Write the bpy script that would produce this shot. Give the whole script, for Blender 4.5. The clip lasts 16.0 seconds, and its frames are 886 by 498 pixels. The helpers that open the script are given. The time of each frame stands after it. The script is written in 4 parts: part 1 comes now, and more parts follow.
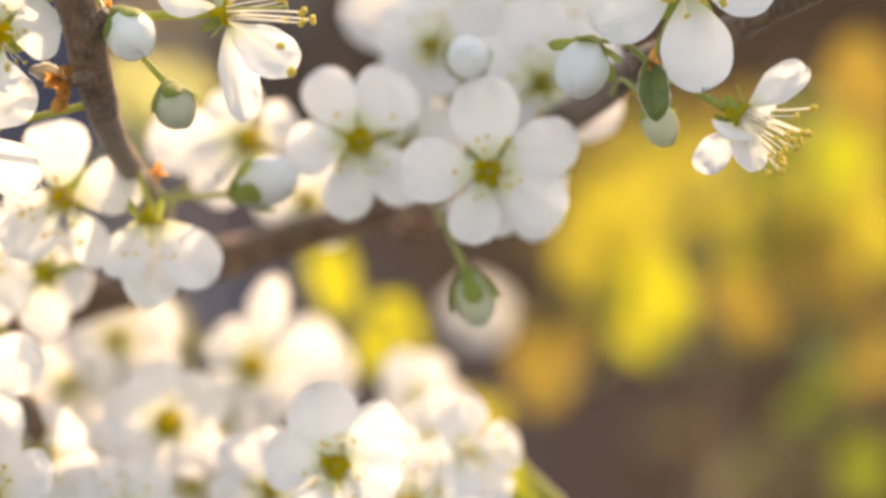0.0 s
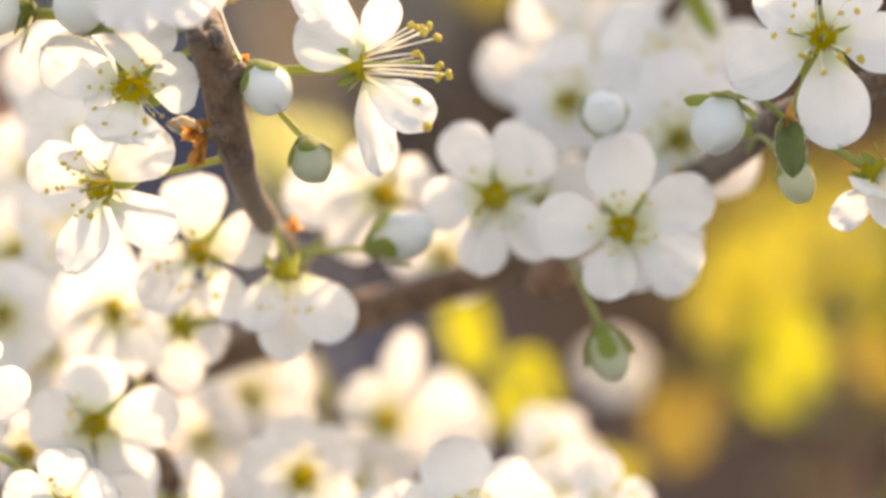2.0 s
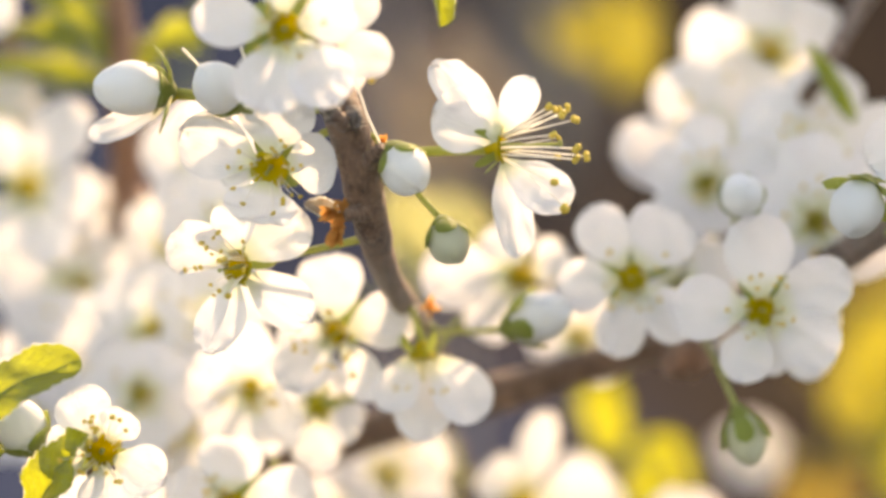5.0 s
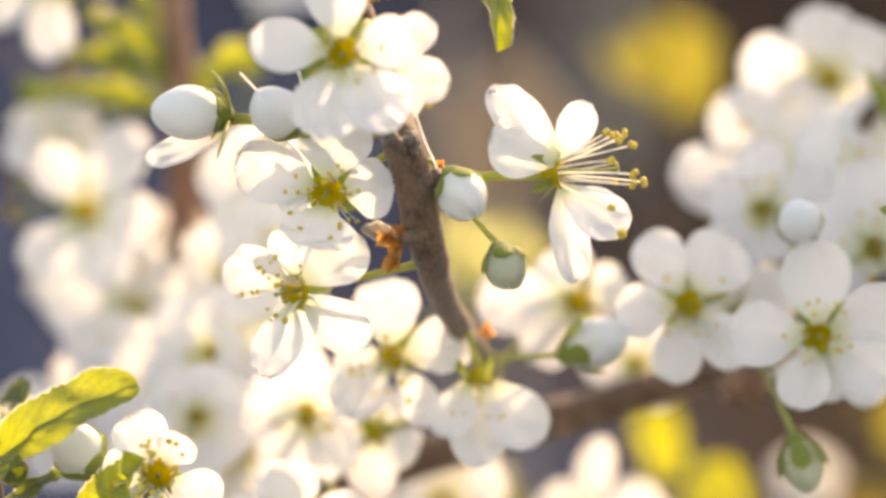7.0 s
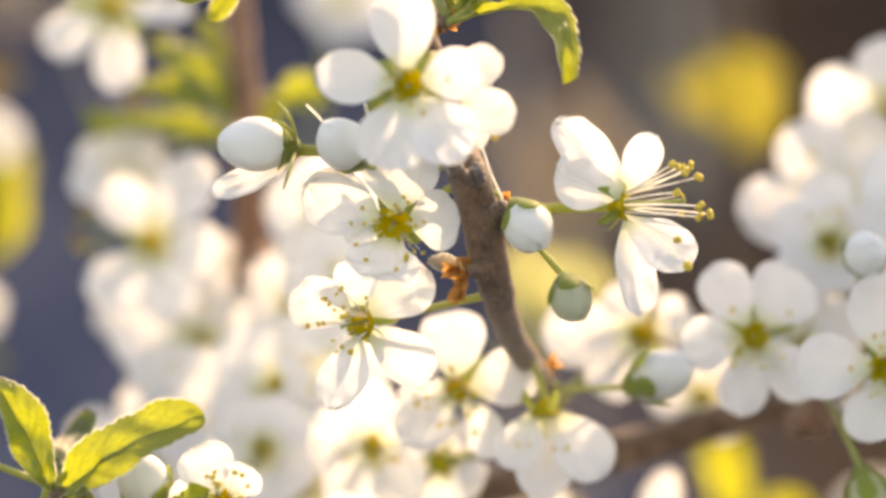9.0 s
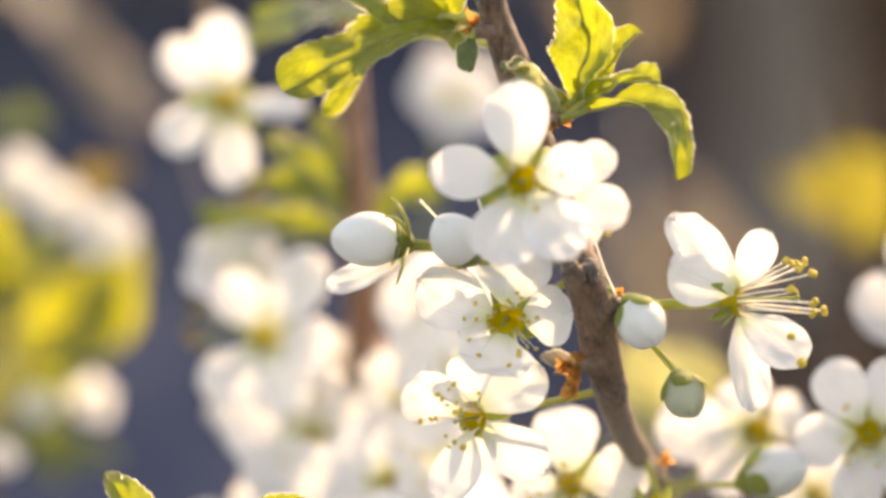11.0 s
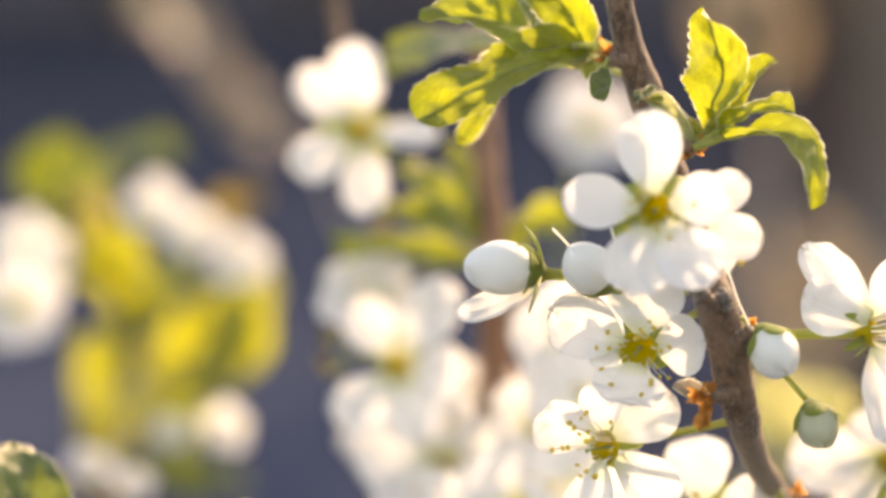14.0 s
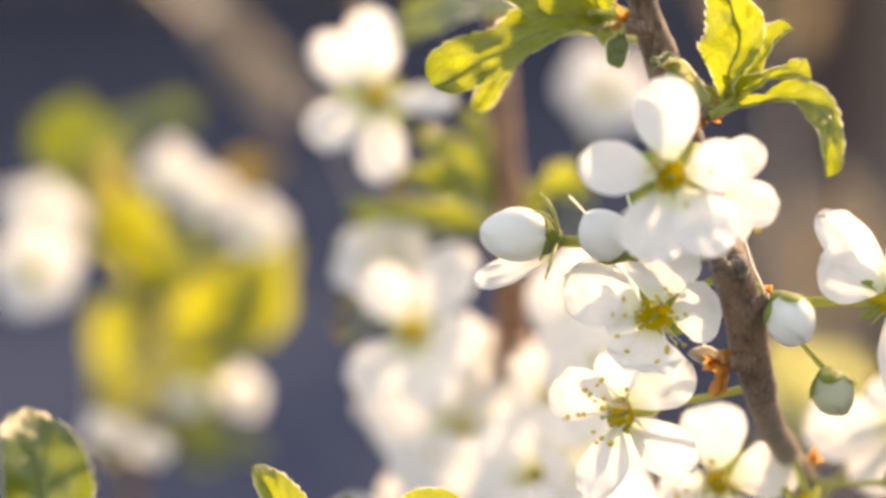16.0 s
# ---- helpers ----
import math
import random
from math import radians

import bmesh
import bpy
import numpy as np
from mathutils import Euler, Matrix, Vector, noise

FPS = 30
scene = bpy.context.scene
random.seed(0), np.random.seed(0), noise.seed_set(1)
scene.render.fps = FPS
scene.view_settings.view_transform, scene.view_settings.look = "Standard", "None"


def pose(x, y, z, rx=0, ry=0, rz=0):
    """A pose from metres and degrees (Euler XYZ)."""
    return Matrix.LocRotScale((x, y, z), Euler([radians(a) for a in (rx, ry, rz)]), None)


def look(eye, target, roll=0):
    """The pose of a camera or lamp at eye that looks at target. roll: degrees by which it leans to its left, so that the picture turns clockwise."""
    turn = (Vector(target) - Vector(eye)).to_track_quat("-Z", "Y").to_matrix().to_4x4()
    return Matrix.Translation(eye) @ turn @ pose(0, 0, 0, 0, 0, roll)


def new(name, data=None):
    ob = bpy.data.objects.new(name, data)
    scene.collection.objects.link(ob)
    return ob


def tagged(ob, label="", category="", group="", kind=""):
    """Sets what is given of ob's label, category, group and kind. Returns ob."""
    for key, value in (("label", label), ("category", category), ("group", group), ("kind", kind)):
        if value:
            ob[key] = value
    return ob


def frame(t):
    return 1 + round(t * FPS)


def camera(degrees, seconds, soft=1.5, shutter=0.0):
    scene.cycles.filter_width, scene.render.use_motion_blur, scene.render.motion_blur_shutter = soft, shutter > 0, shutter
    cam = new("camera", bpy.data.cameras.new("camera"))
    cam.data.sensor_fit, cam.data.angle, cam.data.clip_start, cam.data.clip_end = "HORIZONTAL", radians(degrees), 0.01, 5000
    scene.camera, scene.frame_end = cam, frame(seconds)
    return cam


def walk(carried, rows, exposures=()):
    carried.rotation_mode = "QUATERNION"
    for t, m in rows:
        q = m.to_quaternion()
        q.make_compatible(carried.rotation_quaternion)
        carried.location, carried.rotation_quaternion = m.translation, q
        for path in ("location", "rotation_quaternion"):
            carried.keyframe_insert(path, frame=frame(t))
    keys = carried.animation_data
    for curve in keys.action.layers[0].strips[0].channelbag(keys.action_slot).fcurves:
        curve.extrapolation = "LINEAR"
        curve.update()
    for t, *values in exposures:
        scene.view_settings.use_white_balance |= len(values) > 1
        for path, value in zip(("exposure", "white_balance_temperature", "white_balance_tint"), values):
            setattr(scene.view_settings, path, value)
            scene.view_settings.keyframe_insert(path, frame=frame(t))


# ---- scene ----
cam = camera(14, 16.0, soft=3.3)
EYE = Vector((0, 0, 1.3))
# a long lens with a shallow field of focus
cam.data.dof.use_dof = True
cam.data.dof.focus_distance = 0.447
cam.data.dof.aperture_fstop = 9.5
cam.data.dof.aperture_blades = 0
walk(cam, [
    (0, pose(*EYE, 78.937, -0.062, -5.286)),
    (0.5, pose(*EYE, 79.111, -0.066, -4.779)),
    (1, pose(*EYE, 79.286, -0.008, -4.183)),
    (1.5, pose(*EYE, 79.526, -0.009, -3.567)),
    (2, pose(*EYE, 79.808, 0.017, -3.118)),
    (2.5, pose(*EYE, 80.048, 0.079, -2.707)),
    (3, pose(*EYE, 80.286, 0.012, -2.243)),
    (3.5, pose(*EYE, 80.490, 0.054, -1.806)),
    (4, pose(*EYE, 80.668, 0.088, -1.475)),
    (6.5, pose(*EYE, 81.512, -0.038, -0.211)),
    (7, pose(*EYE, 81.500, -0.000, 0.000)),
    (7.5, pose(*EYE, 81.565, -0.030, 0.207)),
    (8, pose(*EYE, 81.700, -0.024, 0.412)),
    (8.5, pose(*EYE, 81.795, 0.024, 0.686)),
    (11, pose(*EYE, 83.524, 0.088, 2.855)),
    (11.5, pose(*EYE, 83.834, 0.115, 3.294)),
    (12, pose(*EYE, 84.090, 0.208, 3.810)),
    (12.5, pose(*EYE, 84.148, 0.212, 4.224)),
    (13, pose(*EYE, 84.166, 0.134, 4.613)),
    (13.5, pose(*EYE, 84.117, 0.115, 4.871)),
    (14, pose(*EYE, 83.979, 0.069, 4.975)),
    (14.5, pose(*EYE, 83.883, 0.030, 4.990)),
    (15, pose(*EYE, 83.735, 0.001, 4.953)),
    (15.5, pose(*EYE, 83.554, 0.037, 4.972)),
    (16, pose(*EYE, 83.452, 0.018, 5.238)),
], [(0, 1.77, 10620, 22), (16, 1.77, 10620, 22)])

# ---- world and light ----
FRAME = Matrix.Translation(EYE) @ Matrix.Rotation(radians(-8.5), 4, "X") @ Matrix.Translation((0, 0.447, 0))
MM = 0.001
world = bpy.data.worlds.new("sky")
scene.world = world
world.use_nodes = True
wn = world.node_tree.nodes
sky = wn.new("ShaderNodeTexSky")
sky.sky_type, sky.sun_disc = "NISHITA", False
SUN_EL, SUN_AZ = 33, 30
sky.sun_elevation, sky.sun_rotation = radians(SUN_EL), radians(SUN_AZ)
wn["Background"].inputs[1].default_value = 0.15
world.node_tree.links.new(sky.outputs[0], wn["Background"].inputs[0])
sun = new("sun", bpy.data.lights.new("sun", "SUN"))
sun.data.energy, sun.data.angle, sun.data.color = 2.6, radians(0.5), (1, 0.835, 0.635)
toward = Vector((math.sin(radians(SUN_AZ)) * math.cos(radians(SUN_EL)), math.cos(radians(SUN_AZ)) * math.cos(radians(SUN_EL)), math.sin(radians(SUN_EL))))
sun.matrix_world = look(toward * 50, (0, 0, 0))


# ---- materials ----
class Nodes:
    """A small wrapper to write node trees in short lines."""

    def __init__(self, name):
        self.mat = bpy.data.materials.new(name)
        self.mat.use_nodes = True
        self.tree = self.mat.node_tree
        self.tree.nodes.clear()
        self.out = self.add("ShaderNodeOutputMaterial")

    def add(self, kind, **values):
        node = self.tree.nodes.new(kind)
        for key, value in values.items():
            if key.startswith("in_"):
                node.inputs[key[3:].replace("_", " ")].default_value = value
            elif key == "mode":
                node.blend_type = value
            elif key == "op":
                node.operation = value
        return node

    def link(self, a, b):
        self.tree.links.new(a, b)

    def noise(self, scale, detail=4.0, vector=None, rough=0.55):
        node = self.add("ShaderNodeTexNoise", in_Scale=scale, in_Detail=detail, in_Roughness=rough)
        if vector:
            self.link(vector, node.inputs["Vector"])
        return node.outputs["Fac"]

    def ramp(self, fac, stops):
        node = self.add("ShaderNodeValToRGB")
        ramp = node.color_ramp
        while len(ramp.elements) < len(stops):
            ramp.elements.new(0.5)
        for el, (pos, colour) in zip(ramp.elements, stops):
            el.position, el.color = pos, (*colour, 1)
        self.link(fac, node.inputs["Fac"])
        return node.outputs["Color"]

    def bump(self, height, strength, distance):
        node = self.add("ShaderNodeBump", in_Strength=strength, in_Distance=distance)
        self.link(height, node.inputs["Height"])
        return node.outputs["Normal"]

    def mix(self, fac, a, b, mode="MIX"):
        node = self.add("ShaderNodeMixRGB", mode=mode)
        for value, slot in ((fac, "Fac"), (a, "Color1"), (b, "Color2")):
            if isinstance(value, (int, float)):
                node.inputs[slot].default_value = value
            elif isinstance(value, tuple):
                node.inputs[slot].default_value = (*value, 1)
            else:
                self.link(value, node.inputs[slot])
        return node.outputs["Color"]

    def coords(self, which="Object"):
        return self.add("ShaderNodeTexCoord").outputs[which]

    def vary(self, colour, amount):
        """Shifts a colour's brightness a little from object to object."""
        node = self.add("ShaderNodeMapRange", in_To_Min=1 - amount, in_To_Max=1 + amount)
        self.link(self.add("ShaderNodeObjectInfo").outputs["Random"], node.inputs["Value"])
        hsv = self.add("ShaderNodeHueSaturation")
        self.link(node.outputs["Result"], hsv.inputs["Value"])
        self.link(colour, hsv.inputs["Color"])
        return hsv.outputs["Color"]

    def solid(self, colour, rough=0.6, normal=None, spec=0.5, fuzz=0.0):
        bsdf = self.add("ShaderNodeBsdfPrincipled", in_Roughness=rough, in_Sheen_Weight=fuzz, in_Sheen_Roughness=0.35)
        bsdf.inputs["Specular IOR Level"].default_value = spec
        self.link(colour, bsdf.inputs["Base Color"])
        if normal:
            self.link(normal, bsdf.inputs["Normal"])
        return bsdf.outputs[0]

    def thin(self, colour, through_colour, share, rough=0.5, normal=None, spec=0.3, fuzz=0.0):
        """A thin sheet that lets light through: share of the light that passes."""
        front = self.solid(colour, rough, normal, spec, fuzz)
        back = self.add("ShaderNodeBsdfTranslucent")
        self.link(through_colour, back.inputs["Color"])
        if normal:
            self.link(normal, back.inputs["Normal"])
        both = self.add("ShaderNodeMixShader")
        both.inputs[0].default_value = share
        self.link(front, both.inputs[1])
        self.link(back.outputs[0], both.inputs[2])
        return both.outputs[0]

    def done(self, shader):
        self.link(shader, self.out.inputs["Surface"])
        return self.mat


def petal_material():
    n = Nodes("petal")
    uv = n.coords("UV")
    stretch = n.add("ShaderNodeMapping", in_Scale=(26, 2.2, 1))
    n.link(uv, stretch.inputs["Vector"])
    veins = n.noise(1.0, 3, stretch.outputs[0])
    patch = n.noise(3.0, 3, uv)
    col = n.mix(n.ramp(veins, [(0.35, (0, 0, 0)), (0.75, (0.16, 0.16, 0.16))]), (0.87, 0.885, 0.9), (0.77, 0.8, 0.77))
    col = n.mix(n.ramp(patch, [(0.5, (0, 0, 0)), (0.8, (0.25, 0.25, 0.25))]), col, (0.85, 0.865, 0.87))
    # greenish-yellow claw at the base of the petal
    sep = n.add("ShaderNodeSeparateXYZ")
    n.link(uv, sep.inputs[0])
    claw = n.ramp(sep.outputs["Y"], [(0.02, (0.8, 0.8, 0.8)), (0.2, (0, 0, 0))])
    col = n.mix(claw, col, (0.72, 0.76, 0.42))
    col = n.vary(col, 0.03)
    glow = n.mix(1.0, col, (0.97, 0.98, 1.0), "MULTIPLY")
    return n.done(n.thin(col, glow, 0.45, 0.55, n.bump(n.mix(0.5, veins, patch), 0.5, 0.0006), 0.25))


def leaf_material(name, top, back, share=0.5):
    n = Nodes(name)
    uv = n.coords("UV")
    sep = n.add("ShaderNodeSeparateXYZ")
    n.link(uv, sep.inputs[0])
    # distance from the midrib, then slanting side veins
    away = n.add("ShaderNodeMath", op="SUBTRACT")
    n.link(sep.outputs["X"], away.inputs[0])
    away.inputs[1].default_value = 0.5
    side = n.add("ShaderNodeMath", op="ABSOLUTE")
    n.link(away.outputs[0], side.inputs[0])
    slant = n.add("ShaderNodeMath", op="MULTIPLY_ADD")
    n.link(side.outputs[0], slant.inputs[0])
    slant.inputs[1].default_value = -0.85
    n.link(sep.outputs["Y"], slant.inputs[2])
    wave = n.add("ShaderNodeMath", op="MULTIPLY")
    n.link(slant.outputs[0], wave.inputs[0])
    wave.inputs[1].default_value = 46.0
    sine = n.add("ShaderNodeMath", op="SINE")
    n.link(wave.outputs[0], sine.inputs[0])
    side_vein = n.ramp(sine.outputs[0], [(0.86, (0, 0, 0)), (0.99, (0.55, 0.55, 0.55))])
    rib = n.ramp(side.outputs[0], [(0.012, (1, 1, 1)), (0.05, (0, 0, 0))])
    vein = n.mix(1.0, side_vein, rib, "LIGHTEN")
    grain = n.noise(26.0, 5, uv)
    blotch = n.noise(3.5, 3, uv)
    col = n.mix(n.ramp(blotch, [(0.35, (0, 0, 0)), (0.75, (1, 1, 1))]), top, tuple(c * 0.72 for c in top))
    col = n.mix(n.ramp(grain, [(0.4, (0, 0, 0)), (0.8, (0.5, 0.5, 0.5))]), col, tuple(min(1, c * 1.35) for c in top))
    col = n.mix(vein, col, tuple(min(1, c * 1.5 + 0.03) for c in top))
    col = n.vary(col, 0.15)
    glow = n.mix(n.ramp(blotch, [(0.3, (0, 0, 0)), (0.8, (1, 1, 1))]), back, tuple(c * 0.8 for c in back))
    glow = n.mix(n.ramp(grain, [(0.42, (0.55, 0.55, 0.55)), (0.62, (0, 0, 0))]), glow, tuple(c * 0.62 for c in back))
    glow = n.mix(vein, glow, tuple(c * 0.42 for c in back))
    relief = n.mix(0.6, grain, vein, "SUBTRACT")
    return n.done(n.thin(col, glow, share, 0.27, n.bump(relief, 0.5, 0.0004), 0.95, 0.4))


def bark_material(name, dark, mid, pale):
    n = Nodes(name)
    obj = n.coords("Object")
    long = n.add("ShaderNodeMapping", in_Scale=(1500, 1500, 620))
    n.link(obj, long.inputs["Vector"])
    fine = n.noise(1.0, 6, long.outputs[0], 0.65)
    broad = n.noise(260.0, 4, obj)
    dots = n.add("ShaderNodeTexVoronoi", in_Scale=1300.0)
    n.link(obj, dots.inputs["Vector"])
    spots = n.ramp(dots.outputs["Distance"], [(0.06, (1, 1, 1)), (0.16, (0, 0, 0))])
    col = n.ramp(fine, [(0.34, dark), (0.5, mid), (0.7, pale)])
    col = n.mix(n.ramp(broad, [(0.42, (0, 0, 0)), (0.68, (0.75, 0.75, 0.75))]), col, pale)
    col = n.mix(spots, col, tuple(c * 0.45 for c in mid))
    return n.done(n.solid(col, 0.62, n.bump(n.mix(0.5, fine, spots, "SUBTRACT"), 0.8, 0.0006), 0.5, 0.4))


def plain_material(name, a, b, scale, rough=0.5, share=0.0, fuzz=0.0):
    n = Nodes(name)
    fac = n.noise(scale, 4, n.coords("Object"))
    col = n.vary(n.ramp(fac, [(0.3, a), (0.7, b)]), 0.08)
    normal = n.bump(fac, 0.3, 0.0003)
    if share:
        return n.done(n.thin(col, col, share, rough, normal, 0.3, fuzz))
    return n.done(n.solid(col, rough, normal))


PETAL = petal_material()
LEAF = leaf_material("young_leaf", (0.14, 0.2, 0.03), (0.5, 0.57, 0.045), 0.56)
GOLD_LEAF = leaf_material("gold_leaf", (0.15, 0.145, 0.035), (0.44, 0.415, 0.055), 0.62)
BRIGHT_LEAF = leaf_material("bright_leaf", (0.15, 0.18, 0.035), (0.53, 0.56, 0.045), 0.63)
PALE_LEAF = leaf_material("pale_leaf", (0.3, 0.34, 0.14), (0.66, 0.68, 0.3))
OCHRE_LEAF = leaf_material("ochre_leaf", (0.16, 0.11, 0.03), (0.36, 0.28, 0.06), 0.55)
GREEN_LEAF = leaf_material("green_leaf", (0.07, 0.11, 0.02), (0.27, 0.35, 0.03), 0.38)
SEPAL = plain_material("sepal", (0.2, 0.27, 0.05), (0.34, 0.4, 0.1), 900, 0.5, 0.45, 0.4)
STALK = plain_material("stalk", (0.36, 0.42, 0.12), (0.52, 0.56, 0.2), 700, 0.4, 0.5, 0.7)
CUP = plain_material("flower_cup", (0.48, 0.46, 0.03), (0.68, 0.6, 0.05), 1100, 0.5, 0.65)
CUP_HOLLOW = plain_material("flower_cup_hollow", (0.48, 0.39, 0.015), (0.7, 0.56, 0.028), 1100, 0.4, 0.5)
FILAMENT = plain_material("filament", (0.92, 0.92, 0.86), (0.94, 0.94, 0.9), 600, 0.5, 0.6)
ANTHER = plain_material("anther", (0.56, 0.4, 0.055), (0.78, 0.6, 0.12), 1500, 0.7)
BUD = plain_material("bud_petal", (0.76, 0.82, 0.83), (0.85, 0.88, 0.89), 260, 0.5, 0.24)
GREEN_BUD = plain_material("green_bud_petal", (0.56, 0.62, 0.45), (0.72, 0.74, 0.6), 420, 0.5, 0.4)
MARGIN = plain_material("backlit_leaf_margin", (0.8, 0.83, 0.66), (0.9, 0.91, 0.82), 700, 0.3, 0.75, 0.8)
SCALE = plain_material("bud_scale", (0.5, 0.22, 0.05), (0.82, 0.46, 0.16), 900, 0.6, 0.65)
BARK = bark_material("bark", (0.028, 0.016, 0.011), (0.105, 0.06, 0.038), (0.265, 0.165, 0.115))
RED_BARK = bark_material("red_bark", (0.08, 0.035, 0.02), (0.22, 0.105, 0.06), (0.36, 0.2, 0.13))
DRY_LEAF = leaf_material("dry_leaf", (0.3, 0.24, 0.17), (0.42, 0.33, 0.23), 0.4)
PALE_BARK = bark_material("pale_bark", (0.3, 0.24, 0.19), (0.45, 0.38, 0.31), (0.6, 0.52, 0.44))
OLD_BARK = bark_material("old_bark", (0.05, 0.04, 0.035), (0.12, 0.1, 0.085), (0.22, 0.19, 0.17))


def ground_material():
    """Brown soil with thin grass that gives way to blue-grey gravel on one side; the dark colours hold part of the
    shade.
    """
    n = Nodes("ground")
    obj = n.coords("Object")
    far = n.noise(0.9, 4, obj)
    near = n.noise(9.0, 6, obj)
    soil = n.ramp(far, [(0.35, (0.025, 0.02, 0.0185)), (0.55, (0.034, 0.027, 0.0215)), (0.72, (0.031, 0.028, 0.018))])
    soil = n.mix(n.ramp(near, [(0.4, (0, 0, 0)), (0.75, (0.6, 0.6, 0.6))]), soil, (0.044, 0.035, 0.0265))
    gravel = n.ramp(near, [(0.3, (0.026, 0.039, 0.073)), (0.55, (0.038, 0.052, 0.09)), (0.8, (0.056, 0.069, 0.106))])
    sep = n.add("ShaderNodeSeparateXYZ")
    n.link(obj, sep.inputs[0])
    # the gravel turns darker farther off
    far_dark = n.add("ShaderNodeMapRange")
    far_dark.inputs["From Min"].default_value, far_dark.inputs["From Max"].default_value = 9.0, 17.0
    n.link(sep.outputs["Y"], far_dark.inputs["Value"])
    gravel = n.mix(far_dark.outputs["Result"], gravel, n.ramp(near, [(0.3, (0.02, 0.028, 0.05)), (0.8, (0.034, 0.044, 0.069))]))
    edge = n.add("ShaderNodeMath", op="MULTIPLY_ADD")
    n.link(far, edge.inputs[0])
    edge.inputs[1].default_value = 3.2
    n.link(sep.outputs["X"], edge.inputs[2])
    side = n.add("ShaderNodeMapRange")
    side.inputs["From Min"].default_value, side.inputs["From Max"].default_value = 1.1, 2.4
    n.link(edge.outputs[0], side.inputs["Value"])
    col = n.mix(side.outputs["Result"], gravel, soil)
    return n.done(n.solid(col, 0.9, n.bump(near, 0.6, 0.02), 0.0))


# ---- mesh tools ----
def mesh_of(name, bm, *materials):
    me = bpy.data.meshes.new(name)
    bm.to_mesh(me)
    bm.free()
    for m in materials:
        me.materials.append(m)
    for p in me.polygons:
        p.use_smooth = True
    return me


def place(name, me, parent=None, m=None, label=""):
    ob = new(name, me)
    if parent:
        ob.parent = parent
    if m is not None:
        ob.matrix_basis = m
    if label:
        ob["label"] = label
    return ob


def spot(p):
    """A point of the shrub's own frame (millimetres: right, away, up) in the world."""
    return FRAME @ (Vector(p) * MM)


def heading(d):
    return (FRAME.to_3x3() @ Vector(d)).normalized()


def axes(origin, along, normal, sx=1.0, sy=1.0, sz=1.0):
    """A pose whose y runs along one way and whose z leans to the normal, with scales."""
    y = Vector(along).normalized()
    z = Vector(normal) - y * y.dot(Vector(normal))
    if z.length < 1e-4:
        z = y.orthogonal()
    z.normalize()
    x = y.cross(z)
    m = Matrix(((x.x * sx, y.x * sy, z.x * sz, origin[0]), (x.y * sx, y.y * sy, z.y * sz, origin[1]), (x.z * sx, y.z * sy, z.z * sz, origin[2]), (0, 0, 0, 1)))
    return m


def sheet(bm, rows, cols, at):
    """A grid of quads; at(s, c) gives the point for s in 0..1 and c in -1..1. UVs follow."""
    uv = bm.loops.layers.uv.verify()
    grid = [[bm.verts.new(at(i / rows, 2 * j / cols - 1)) for j in range(cols + 1)] for i in range(rows + 1)]
    for i in range(rows):
        for j in range(cols):
            corners = ((i, j), (i, j + 1), (i + 1, j + 1), (i + 1, j))
            f = bm.faces.new([grid[a][b] for a, b in corners])
            for loop, (a, b) in zip(f.loops, corners):
                loop[uv].uv = (b / cols, a / rows)


def tube(bm, points, radii, sides=8, rough=0.0, seed=0.0, cap=True, mat=0):
    """A round tube along points, with a radius at each."""
    rings = []
    up = Vector((0.3, 0.2, 1)).normalized()
    for i, p in enumerate(points):
        a, b = points[max(i - 1, 0)], points[min(i + 1, len(points) - 1)]
        d = (b - a).normalized()
        x = d.cross(up)
        if x.length < 0.05:
            x = d.cross(Vector((1, 0, 0)))
        x.normalize()
        y = d.cross(x)
        up = x.cross(d)
        ring = []
        for k in range(sides):
            t = 2 * math.pi * k / sides
            r = radii[i]
            if rough:
                r *= 1 + rough * noise.noise(Vector((math.cos(t) * 1.4, math.sin(t) * 1.4, seed + i * 0.35)))
            ring.append(bm.verts.new(p + (x * math.cos(t) + y * math.sin(t)) * r))
        rings.append(ring)
    for a, b in zip(rings, rings[1:]):
        for k in range(sides):
            f = bm.faces.new((a[k], a[(k + 1) % sides], b[(k + 1) % sides], b[k]))
            f.material_index = mat
    if cap:
        for ring in (rings[0][::-1], rings[-1]):
            bm.faces.new(ring).material_index = mat


def curve_through(points, steps):
    """Catmull-Rom through vectors."""
    pts = [points[0] * 2 - points[1], *points, points[-1] * 2 - points[-2]]
    out = []
    for a, b, c, d in zip(pts, pts[1:], pts[2:], pts[3:]):
        for k in range(steps):
            t = k / steps
            out.append(0.5 * (2 * b + (c - a) * t + (2 * a - 5 * b + 4 * c - d) * t * t + (3 * b - a - 3 * c + d) * t ** 3))
    return out + [points[-1]]


def egg(bm, centre, m, rings, sides, shape, mat=0):
    """A closed round body; shape(v, t) gives radius and height for v in 0..1."""
    top = None
    prev = None
    for i in range(rings + 1):
        v = i / rings
        ring = []
        for k in range(sides):
            t = 2 * math.pi * k / sides
            r, h = shape(v, t)
            ring.append(bm.verts.new(Vector(centre) + m @ Vector((r * math.cos(t), r * math.sin(t), h))))
        if prev:
            for k in range(sides):
                bm.faces.new((prev[k], prev[(k + 1) % sides], ring[(k + 1) % sides], ring[k])).material_index = mat
        else:
            bm.faces.new(ring[::-1]).material_index = mat
        prev = ring
    bm.faces.new(prev).material_index = mat


